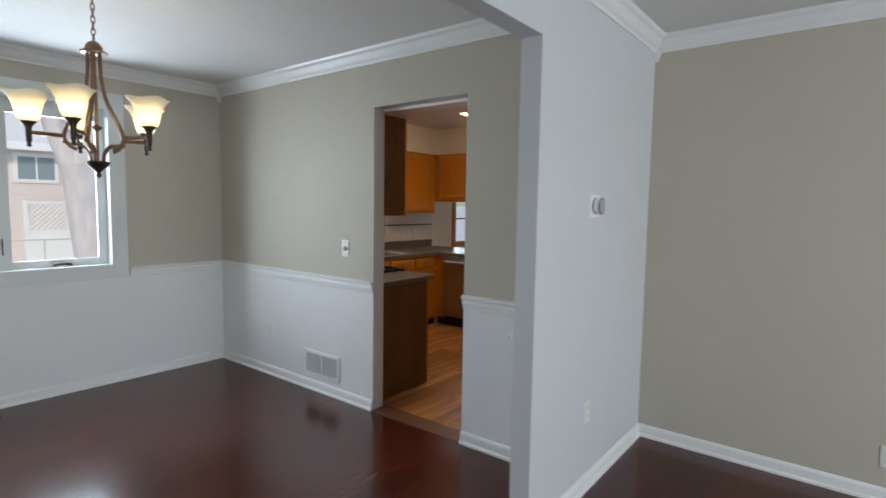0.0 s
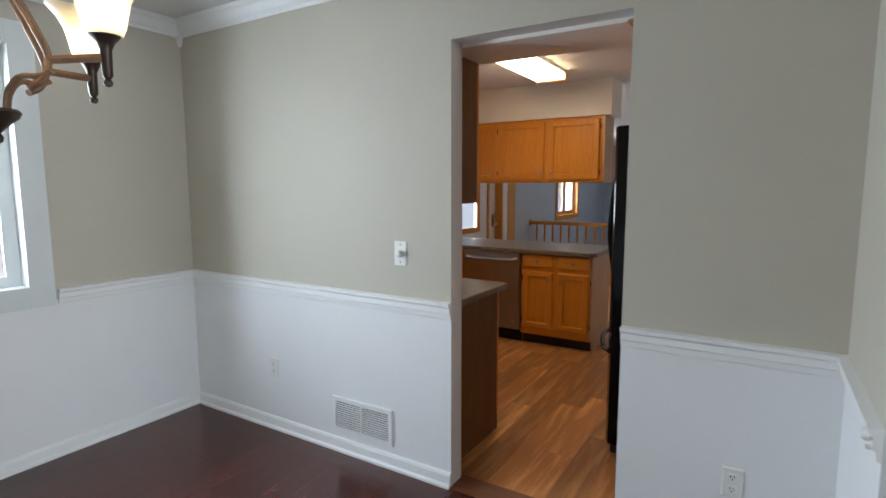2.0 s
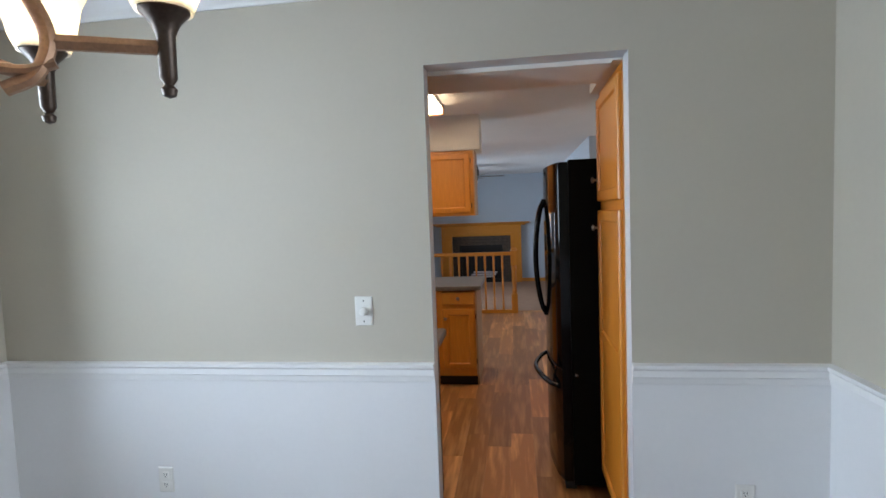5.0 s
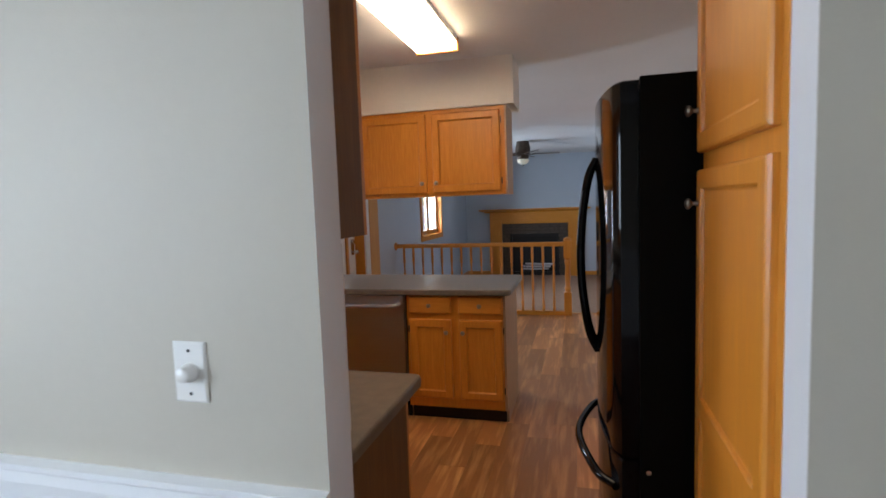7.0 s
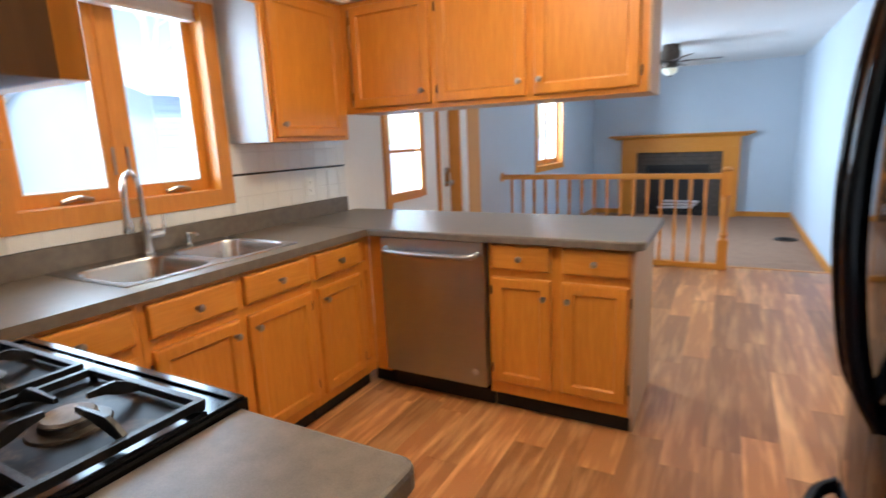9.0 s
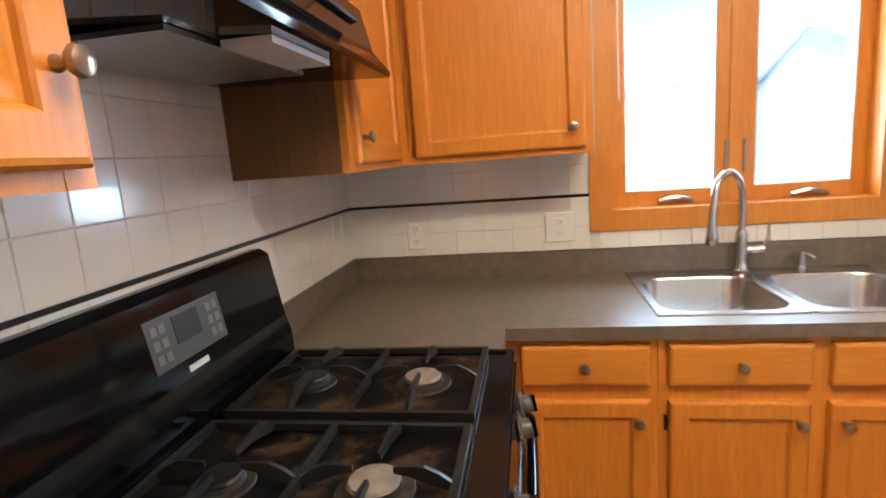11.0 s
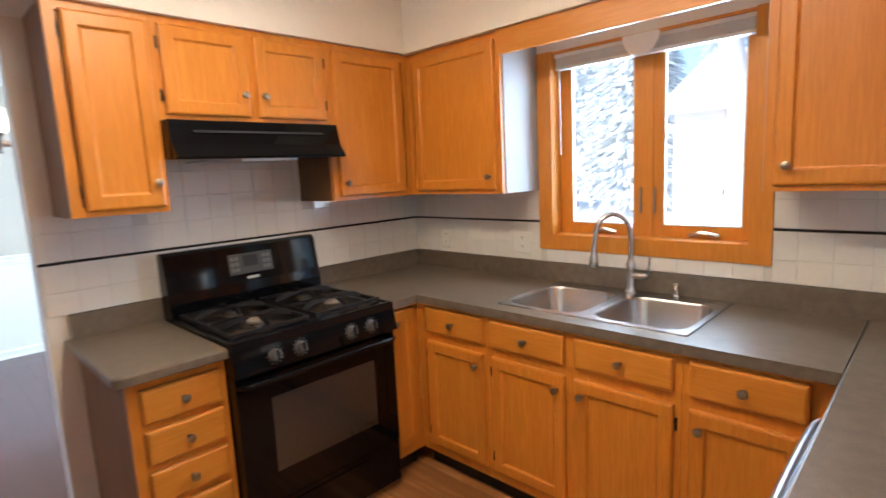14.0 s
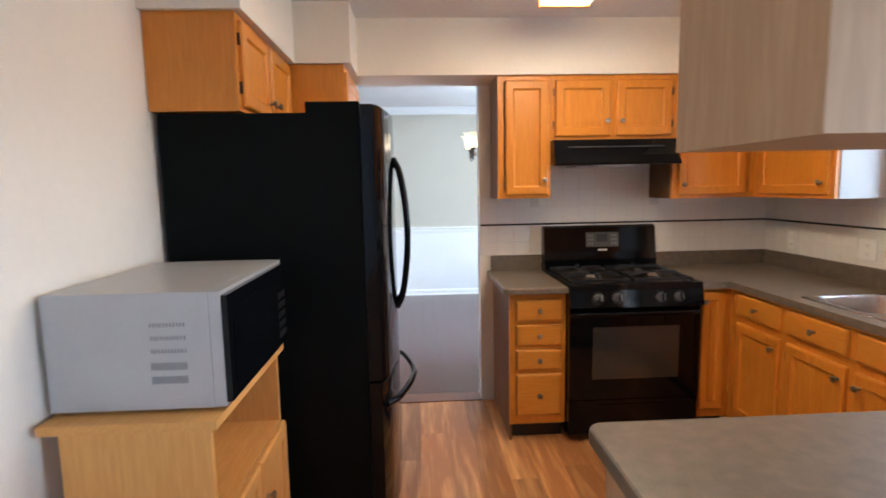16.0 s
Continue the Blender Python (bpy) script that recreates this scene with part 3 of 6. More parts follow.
def cabinet(name, n, a0, a1, back, plane, z0, z1, label, category, group, stiles=(), rails=(), toe=0.0, side=None, body_top=None):
    """A cabinet box with a face frame whose front lies in plane. stiles, rails: the middles of inner frame bars."""
    u, w = AXES[n]
    mid = (u * 0 + Vector(((a0 + a1) / 2, (back + plane) / 2, z0)) if n[1] == "y" else Vector(((back + plane) / 2, (a0 + a1) / 2, z0)))
    ob = thing(name, mid, label, category, group)
    lo, hi = sorted((back, plane - (0.019 if n[0] == "+" else -0.019)))
    cz = z0 + toe
    zt = body_top or z1
    cells = (a0, a1, lo, hi, cz, zt) if n[1] == "y" else (lo, hi, a0, a1, cz, zt)
    part("body", boxes(cells), side or OAK, ob, bevel=0.0015)
    m, wd = facing(n, a0, a1, plane, 0), a1 - a0
    f = 0.036
    along = (lambda a: a - a0) if n in ("+y", "-x") else (lambda a: a1 - a)
    bm = bmesh.new()
    inner, low = 0.030, (0.078 if toe else f)
    bars = [(0.0, f)] + [(x - inner, x + inner) for x in sorted(along(t) for t in stiles)] + [(wd - f, wd)]
    for x0, x1 in bars:
        box(bm, x0, x1, -0.019, 0, cz, z1)
    for (_, x0), (x1, _) in zip(bars, bars[1:]):
        for b0, b1 in [(cz, cz + low)] + [(z - 0.025, z + 0.025) for z in rails] + [(z1 - f, z1)]:
            box(bm, x0, x1, -0.019, -0.0008, b0, b1)
    part("face_frame", put(bm, m), OAK, ob)
    if toe:
        bm = put(boxes((0.002, wd - 0.002, -0.085, -0.06, z0, cz)), m)
        part("toe_kick", bm, TOEKICK, ob, "black vinyl toe kick")
    return ob


TOP = 2.135
grp = "kitchen base cabinets"
FX = -4.02                               # face of the window-wall base cabinets
DR0, DR1, DO0, DO1 = 0.735, 0.855, 0.150, 0.690
# side and foot towards the doorway carry their shade in the wood colour
c = cabinet("base_cabinet", "+y", -3.045, -2.72, YK + 0.003, 3.270, 0, 0.876, "honey oak base cabinet with four drawers", "cabinet", grp, rails=(0.705, 0.558, 0.416), toe=0.1, side=OAK_SHADED)
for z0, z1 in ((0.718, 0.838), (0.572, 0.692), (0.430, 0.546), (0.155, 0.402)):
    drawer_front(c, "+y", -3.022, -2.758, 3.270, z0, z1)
part("side_foot", boxes((-2.735, -2.720, YK + 0.003, 3.262, 0.0, 0.0995)), OAK_SHADED, c)
c = cabinet("corner_base_cabinet", "+y", -4.0195, -3.818, YK + 0.003, 3.270, 0, 0.876, "narrow honey oak corner cabinet beside the range", "cabinet", grp, toe=0.1)
cabinet_door(c, "+y", -3.985, -3.835, 3.270, DO0, DR1, (-3.85, 0.80))
c = cabinet("base_cabinet", "+x", 3.272, 3.722, XK + 0.003, FX, 0, 0.876, "honey oak base cabinet with one drawer and one door", "cabinet", grp, rails=(0.712,), toe=0.1)
drawer_front(c, "+x", 3.345, 3.700, FX, DR0, DR1)
cabinet_door(c, "+x", 3.345, 3.700, FX, DO0, DO1, (3.665, 0.63), 3.338)
c = cabinet("sink_base_cabinet", "+x", 3.724, 4.550, XK + 0.003, FX, 0, 0.876, "honey oak sink base with two false drawers and two doors", "cabinet", grp, stiles=(4.132,), rails=(0.712,), toe=0.1, body_top=0.70)
for a0, a1, ka, ha in ((3.749, 4.112, 4.080, 3.742), (4.155, 4.528, 4.190, 4.535)):
    drawer_front(c, "+x", a0, a1, FX, DR0, DR1)
    cabinet_door(c, "+x", a0, a1, FX, DO0, DO1, (ka, 0.63), ha)
c = cabinet("base_cabinet", "+x", 4.552, 5.020, XK + 0.003, FX, 0, 0.876, "honey oak base cabinet with one drawer and one door", "cabinet", grp, rails=(0.712,), toe=0.1)
drawer_front(c, "+x", 4.578, 4.905, FX, DR0, DR1)
cabinet_door(c, "+x", 4.578, 4.905, FX, DO0, DO1, (4.615, 0.63), 4.912)
PY = 5.022                               # face of the peninsula cabinets
c = cabinet("peninsula_cabinet", "-y", -3.315, -2.655, 5.625, PY, 0, 0.876, "honey oak peninsula cabinet with two drawers and two doors", "cabinet", grp, stiles=(-2.977,), rails=(0.725,), toe=0.1, side=OAK_PALE)
for a0, a1, ka, ha in ((-3.294, -3.004, -3.034, -3.302), (-2.951, -2.661, -2.921, -2.653)):
    drawer_front(c, "-y", a0, a1, PY, 0.746, 0.864)
    cabinet_door(c, "-y", a0, a1, PY, 0.165, 0.708, (ka, 0.625), ha)
part("end_panel", boxes((-2.654, -2.640, PY - 0.004, 5.627, 0.1, 0.876), (-2.654, -2.640, PY + 0.062, 5.627, 0, 0.1)), OAK_PALE, c, "pale end panel")
c = thing("corner_filler", (-3.98, 5.1, 0), "honey oak filler beside the dishwasher", "cabinet", grp)
part("filler_strip", boxes((-4.018, -3.925, PY, PY + 0.02, 0.1, 0.876)), OAK, c)
part("back_panel", boxes((-4.018, -3.317, 5.612, 5.627, 0, 0.876)), OAK_PALE, c, "pale back panel")
part("toe_kick", boxes((-4.07, -3.925, PY + 0.06, PY + 0.085, 0, 0.1)), TOEKICK, c)

grp = "kitchen wall cabinets"
UF = 2.970
# the doorway side is coloured darker to give its shade
c = cabinet("wall_cabinet", "+y", -3.03, -2.708, YK + 0.003, UF, 1.404, TOP, "narrow honey oak wall cabinet beside the doorway", "cabinet", grp, side=OAK_SHADED)
cabinet_door(c, "+y", -3.014, -2.752, UF, 1.424, 2.105, (-2.988, 1.515), -2.745)
c = cabinet("hood_cabinet", "+y", -3.79, -3.032, YK + 0.003, UF, 1.752, TOP, "short honey oak wall cabinet above the range hood", "cabinet", grp, stiles=(-3.411,))
cabinet_door(c, "+y", -3.772, -3.430, UF, 1.772, 2.105, (-3.455, 1.86), -3.780)
cabinet_door(c, "+y", -3.392, -3.055, UF, 1.772, 2.105, (-3.365, 1.86), -3.047)
c = cabinet("corner_wall_cabinet", "+y", -4.325, -3.792, YK + 0.003, UF, 1.385, TOP, "honey oak corner wall cabinet", "cabinet", grp)
cabinet_door(c, "+y", -4.255, -3.825, UF, 1.405, 2.105, (-3.855, 1.47))
# strip beside the hood, with shade put into its colour
part("dark_side", boxes((-3.7915, -3.788, YK + 0.005, UF - 0.02, 1.386, 1.75)), OAK_SHADED, c)
UX = -4.325
c = cabinet("wall_cabinet", "+x", 2.957, 3.600, XK + 0.003, UX, 1.385, TOP, "honey oak wall cabinet beside the kitchen window", "cabinet", grp)
cabinet_door(c, "+x", 3.02, 3.575, UX, 1.405, 2.105, (3.535, 1.47))
# facing the window, so daylight is put into the side's colour
part("pale_side", boxes((XK + 0.005, UX - 0.021, 3.6005, 3.606, 1.386, TOP - 0.001)), WINDOW_LIT_SIDE, c, "grey-white side with window light in its colour")
c = cabinet("wall_cabinet", "+x", 4.695, 5.302, XK + 0.003, UX, 1.385, TOP, "honey oak wall cabinet beside the kitchen window", "cabinet", grp)
cabinet_door(c, "+x", 4.725, 5.250, UX, 1.405, 2.105, (4.765, 1.47))
part("pale_side", boxes((XK + 0.005, UX - 0.021, 4.689, 4.6945, 1.386, TOP - 0.001)), WINDOW_LIT_SIDE, c, "grey-white side with window light in its colour")
UY = 5.302
c = cabinet("hanging_cabinet", "-y", -4.325, -2.656, 5.615, UY, 1.532, TOP, "honey oak cabinets hanging above the peninsula, three doors", "cabinet", grp, stiles=(-3.725, -3.192), side=OAK_PALE)
cabinet_door(c, "-y", -4.255, -3.746, UY, 1.556, 2.108, (-3.79, 1.625), -4.262)
cabinet_door(c, "-y", -3.703, -3.214, UY, 1.556, 2.108, (-3.244, 1.625), -3.711)
cabinet_door(c, "-y", -3.170, -2.688, UY, 1.556, 2.108, (-3.14, 1.625), -2.680)
part("end_panel", boxes((-2.655, -2.643, UY - 0.003, 5.617, 1.532, TOP)), OAK_PALE, c, "pale end panel")
c = cabinet("pantry_cabinet", "-x", 2.655, 3.252, XR - 0.003, -1.838, 0, 2.145, "tall honey oak pantry cabinet with upper and lower door", "cabinet", "", rails=(1.567,), toe=0.1)
cabinet_door(c, "-x", 2.685, 3.246, -1.838, 1.590, 2.105, (3.222, 1.70))
cabinet_door(c, "-x", 2.685, 3.246, -1.838, 0.150, 1.545, (3.222, 1.455), rails=(0.90,))
c = cabinet("fridge_cabinet", "-x", 3.275, 4.105, XR - 0.003, -1.552, 1.784, 2.145, "honey oak wall cabinet above the refrigerator", "cabinet", "", stiles=(3.690,))
cabinet_door(c, "-x", 3.305, 3.672, -1.552, 1.802, 2.120, (3.645, 1.865))
cabinet_door(c, "-x", 3.708, 4.075, -1.552, 1.802, 2.120, (3.735, 1.865), 4.083)
ob = thing("window_valance", (-4.31, 4.15, 2.03), "honey oak valance board above the kitchen window", "valance")
part("board", boxes((-4.325, -4.306, 3.602, 4.693, 2.025, TOP)), OAK_Y, ob, bevel=0.003)

# ---- countertops ----
CT, CB = 0.914, 0.876


def worktop(corners):
    """A laminate slab from CB to CT with a rolled top edge. corners: (x, y, radius), counter-clockwise."""
    def outline(inset, z):
        pts = []
        for i, (x, y, rad) in enumerate(corners):
            p, a, b = Vector((x, y)), Vector(corners[i - 1][:2]), Vector(corners[(i + 1) % len(corners)][:2])
            u, v = (a - p).normalized(), (b - p).normalized()
            p = p + (u + v) * inset
            if not rad:
                pts.append((*p, z))
                continue
            rad -= inset
            mid = p + (u + v) * rad
            for k in range(6):
                t = radians(18 * k)
                pts.append((*(mid - v * (rad * math.cos(t)) - u * (rad * math.sin(t))), z))
        return pts
    bm = ring_mesh([outline(0.004, CB), outline(0.0, CB + 0.004), outline(0.0, CT - 0.008), outline(0.0025, CT - 0.0025), outline(0.008, CT)])
    bm.faces.new([q for q in bm.verts][:len(outline(0, 0))][::-1])
    return bm


ob = thing("countertop", (-2.87, 2.97, CB), "grey-brown laminate countertop beside the range", "countertop")
part("top", worktop([(-3.046, YK + 0.001, 0), (-2.680, YK + 0.001, 0), (-2.680, 3.320, 0.030), (-3.046, 3.320, 0)]), LAMINATE, ob)
part("splash_lip", boxes((-3.046, -2.705, YK + 0.0005, YK + 0.021, CT, 1.012)), LAMINATE, ob, bevel=0.004)
ob = thing("countertop", (-4.2, 4.0, CB), "long grey-brown laminate countertop with sink cut-out and peninsula", "countertop")
SX0, SX1, SY0, SY1 = -4.602, -4.072, 3.735, 4.548       # sink
hole = (SX0 + 0.012, SX1 - 0.012, SY0 + 0.012, SY1 - 0.012)
cells = [(XK, -3.816, YK, 3.306, CB, CT), (XK, -3.993, 3.306, hole[2], CB, CT), (XK, hole[0], hole[2], hole[3], CB, CT), (hole[1], -3.993, hole[2], hole[3], CB, CT), (XK, -3.993, hole[3], 4.975, CB, CT)]
part("top", slab_mesh(cells, lambda d, c: 0), LAMINATE, ob, bevel=0.006)
part("peninsula_top", worktop([(XK, 4.975, 0), (-2.600, 4.975, 0.045), (-2.600, 5.712, 0.030), (XK, 5.712, 0)]), LAMINATE, ob)
part("splash_lip", boxes((XK + 0.021, -3.816, YK + 0.0005, YK + 0.021, CT, 1.012)), LAMINATE, ob, bevel=0.004)
part("splash_lip", boxes((XK + 0.0005, XK + 0.0208, YK + 0.0005, 5.600, CT, 1.012)), LAMINATE, ob, bevel=0.004)


# ---- sink and tap ----
def rounded(cx, cy, w, h, r, z, n=6):
    out = []
    for sx, sy, a0 in ((1, 1, 0), (-1, 1, 90), (-1, -1, 180), (1, -1, 270)):
        for i in range(n):
            a = radians(a0 + 90 * i / (n - 1))
            out.append((cx + sx * (w / 2 - r) + r * math.cos(a), cy + sy * (h / 2 - r) + r * math.sin(a), z))
    return out


sink = thing("kitchen_sink", ((SX0 + SX1) / 2, (SY0 + SY1) / 2, CT), "stainless steel double-bowl sink set in the countertop", "sink")
part("rear_deck", boxes((SX0, SX0 + 0.075, SY0, SY1, CT + 0.0005, CT + 0.006)), SINK_STEEL, sink, bevel=0.002)
ym = (SY0 + SY1) / 2
for y0, y1 in ((SY0, ym - 0.0005), (ym + 0.0005, SY1)):
    x0, x1 = SX0 + 0.0755, SX1
    cx, cy, w, h = (x0 + x1) / 2, (y0 + y1) / 2, x1 - x0, y1 - y0
    z = CT + 0.0055
    bm = ring_mesh([rounded(cx, cy, w, h, 0.012, CT + 0.0005), rounded(cx, cy, w - 0.004, h - 0.004, 0.012, z), rounded(cx, cy, w - 0.060, h - 0.050, 0.075, z - 0.0005), rounded(cx, cy, w - 0.072, h - 0.062, 0.07, z - 0.010),
                    rounded(cx, cy, w - 0.085, h - 0.075, 0.07, z - 0.15), rounded(cx, cy, w - 0.11, h - 0.10, 0.06, z - 0.17), rounded(cx, cy, 0.11, 0.11, 0.054, z - 0.178)])
    bowl = part("bowl", bm, SINK_STEEL, sink, smooth=True)
    part("drain", lathe(bmesh.new(), [(0.05, 0), (0.048, 0.004), (0.036, 0.004), (0.034, 0.001), (0, 0.001)], Matrix.Translation((cx, cy, z - 0.178)), 20), NICKEL, bowl, smooth=True)
FX0, FY0 = -4.562, 4.130
tap = thing("kitchen_faucet", (FX0, FY0, CT + 0.006), "brushed nickel gooseneck pull-down faucet", "faucet")
zb = CT + 0.0062
part("base", lathe(bmesh.new(), [(0.030, 0), (0.030, 0.006), (0.025, 0.010), (0.021, 0.03), (0.020, 0.10), (0.022, 0.13), (0.016, 0.15)], Matrix.Translation((FX0, FY0, zb)), 18), NICKEL, tap, smooth=True)
dx, dy = 0.095, -0.125
neck = curve_points([(FX0, FY0, zb + 0.14), (FX0, FY0, zb + 0.255), (FX0 + dx * 0.12, FY0 + dy * 0.12, zb + 0.325), (FX0 + dx * 0.5, FY0 + dy * 0.5, zb + 0.36), (FX0 + dx * 0.88, FY0 + dy * 0.88, zb + 0.325), (FX0 + dx, FY0 + dy, zb + 0.25), (FX0 + dx * 1.03, FY0 + dy * 1.03, zb + 0.215)], 8)
part("spout", tube(bmesh.new(), neck, 0.0125, 12), NICKEL, tap, smooth=True)
part("spray_head", lathe(bmesh.new(), [(0.018, 0), (0.021, 0.005), (0.021, 0.03), (0.016, 0.06), (0.0135, 0.10)], Matrix.Translation((FX0 + dx * 1.04, FY0 + dy * 1.04, zb + 0.118)), 16), NICKEL, tap, smooth=True)
part("valve", tube(bmesh.new(), [(FX0, FY0 + 0.015, zb + 0.075), (FX0 + 0.004, FY0 + 0.075, zb + 0.078)], 0.016, 12), NICKEL, tap, smooth=True)
part("lever", tube(bmesh.new(), curve_points([(FX0 + 0.004, FY0 + 0.072, zb + 0.08), (FX0 + 0.008, FY0 + 0.085, zb + 0.115), (FX0 + 0.004, FY0 + 0.088, zb + 0.165)], 6), [0.009] * 7 + [0.006] * 6, 10), NICKEL, tap, smooth=True)
soap = thing("soap_dispenser", (-4.564, 4.332, CT), "small brushed nickel soap dispenser beside the faucet", "soap dispenser")
part("body", lathe(bmesh.new(), [(0.017, 0), (0.017, 0.006), (0.011, 0.012), (0.010, 0.045), (0.013, 0.052), (0.011, 0.062), (0, 0.064)], Matrix.Translation((-4.564, 4.332, CT + 0.0062)), 14), NICKEL, soap, smooth=True)
part("nozzle", tube(bmesh.new(), [(-4.564, 4.332, 0.974), (-4.529, 4.342, 0.976), (-4.511, 4.347, 0.968)], 0.006, 8), NICKEL, soap, smooth=True)


# ---- gas range, hood ----
RX0, RX1 = -3.810, -3.050
rg = thing("gas_range", ((RX0 + RX1) / 2, 2.98, 0), "black gas range with four burners and oven window", "stove")
part("body", boxes((RX0 + 0.003, RX1 - 0.003, 2.675, 3.262, 0.03, 0.895)), BLACK, rg, bevel=0.004)
bm = boxes((RX0, RX1, 2.74, 3.338, 0.893, 0.922))
part("cooktop", bm, COOKTOP, rg, bevel=0.009)
part("cooktop_well", boxes((RX0 + 0.05, RX1 - 0.05, 2.77, 3.275, 0.9222, 0.9235)), STAINED, rg, "scorched brown-stained enamel well")
for x0, x1, y0, y1 in ((RX0 + 0.004, RX1 - 0.004, 3.318, 3.334), (RX0 + 0.004, RX0 + 0.016, 2.765, 3.317), (RX1 - 0.016, RX1 - 0.004, 2.765, 3.317)):
    part("raised_rim", boxes((x0, x1, y0, y1, 0.9215, 0.9275)), COOKTOP, rg, bevel=0.0025)
prof = [(2.66, 0.895), (2.66, 1.195), (2.668, 1.208), (2.695, 1.208), (2.716, 1.195), (2.742, 1.030), (2.755, 0.985), (2.755, 0.895)]
bm = ring_mesh([[(RX0, y, z) for y, z in prof], [(RX1, y, z) for y, z in prof]])
bm.faces.new([v for v in bm.verts if abs(v.co.x - RX0) < 1e-6][:len(prof)])
bg = part("backguard", bm, BLACK, rg, bevel=0.004)


def on_guard(x0, x1, s0, s1, lift=0.0015):
    """A plate on the sloping front of the backguard; s runs from its foot to its top."""
    a, b = Vector((0, 2.742, 1.030)), Vector((0, 2.716, 1.195))
    n = Vector((0, 0.165, 0.026)).normalized() * lift
    lo, hi = a.lerp(b, s0) + n, a.lerp(b, s1) + n
    return ring_mesh([[(x0, lo.y - 0.002, lo.z), (x1, lo.y - 0.002, lo.z), (x1, hi.y - 0.002, hi.z), (x0, hi.y - 0.002, hi.z)], [(x0, lo.y, lo.z), (x1, lo.y, lo.z), (x1, hi.y, hi.z), (x0, hi.y, hi.z)]])


part("control_panel", on_guard(-3.555, -3.335, 0.22, 0.80), GREY_PANEL, bg, "grey oven control panel")
part("display", on_guard(-3.480, -3.405, 0.42, 0.74, 0.003), SLOT, bg)
for i in range(3):
    for j in range(2):
        for sx in (-3.535, -3.375):
            part("button", on_guard(sx + j * 0.022 - 0.008, sx + j * 0.022 + 0.008, 0.30 + i * 0.16, 0.40 + i * 0.16, 0.003), BUTTON, bg)
part("badge", on_guard(-3.475, -3.415, 0.06, 0.13, 0.002), MARK, bg)
bm = ring_mesh([[(RX0, 3.262, 0.800), (RX1, 3.262, 0.800), (RX1, 3.262, 0.893), (RX0, 3.262, 0.893)], [(RX0, 3.358, 0.800), (RX1, 3.358, 0.800), (RX1, 3.341, 0.892), (RX0, 3.341, 0.892)]])
cp = part("knob_panel", bm, BLACK, rg, bevel=0.004)
for x in (-3.205, -3.315, -3.560, -3.665):
    m = Matrix.Translation((x, 3.352, 0.850)) @ Matrix.Rotation(radians(-80), 4, "X")
    k = part("range_knob", lathe(bmesh.new(), [(0.027, 0), (0.027, 0.004), (0.020, 0.006), (0.019, 0.022), (0.016, 0.026), (0, 0.026)], m, 20), KNOB_GREY, cp, smooth=True)
    bm = boxes((-0.0035, 0.0035, -0.019, 0.019, 0.022, 0.034))
    part("grip", put(bm, m), BLACK, k, bevel=0.001)
    bm = bmesh.new()
    for i in range(11):
        a = radians(-60 + 30 * i)
        p = m @ Vector((0.033 * math.sin(a), -0.033 * math.cos(a), 0.0018))
        box(bm, p.x - 0.002, p.x + 0.002, p.y - 0.001, p.y + 0.002, p.z - 0.002, p.z + 0.002)
    part("dial_marks", bm, BUTTON, k, "grey printed dial marks")
dr = part("oven_door", boxes((RX0 + 0.002, RX1 - 0.002, 3.264, 3.328, 0.255, 0.795)), BLACK, rg, bevel=0.006)
part("oven_window", boxes((-3.685, -3.185, 3.322, 3.3305, 0.375, 0.680)), OVEN_GLASS, dr, "dark tinted oven window", bevel=0.002)
bm = tube(bmesh.new(), curve_points([(RX1 - 0.012, 3.325, 0.758), (RX1 - 0.035, 3.361, 0.762), (RX1 - 0.12, 3.373, 0.764), (RX0 + 0.12, 3.373, 0.764), (RX0 + 0.035, 3.361, 0.762), (RX0 + 0.012, 3.325, 0.758)], 6), 0.0125, 10)
part("oven_handle", bm, BLACK, dr, smooth=True)
st = part("storage_drawer", boxes((RX0 + 0.002, RX1 - 0.002, 3.264, 3.322, 0.045, 0.248)), BLACK, rg, bevel=0.006)
part("drawer_grip", boxes((-3.62, -3.24, 3.318, 3.328, 0.205, 0.222)), BLACK, st, bevel=0.003)
for cx, cy, r in ((-3.245, 3.145, 0.046), (-3.245, 2.895, 0.038), (-3.615, 3.145, 0.046), (-3.615, 2.895, 0.036)):
    b = part("burner", lathe(bmesh.new(), [(r * 1.35, 0), (r * 1.3, 0.004), (r * 0.95, 0.006), (r * 0.9, 0.014)], Matrix.Translation((cx, cy, 0.9236)), 22), BURNER_RING, rg, "scorched steel burner ring", smooth=True)
    part("burner_cap", lathe(bmesh.new(), [(r * 0.86, 0.014), (r * 0.9, 0.017), (r * 0.82, 0.022), (0, 0.023)], Matrix.Translation((cx, cy, 0.9236)), 22), BURNER_CAP if r > 0.04 else BLACK_MATT, b, smooth=True)
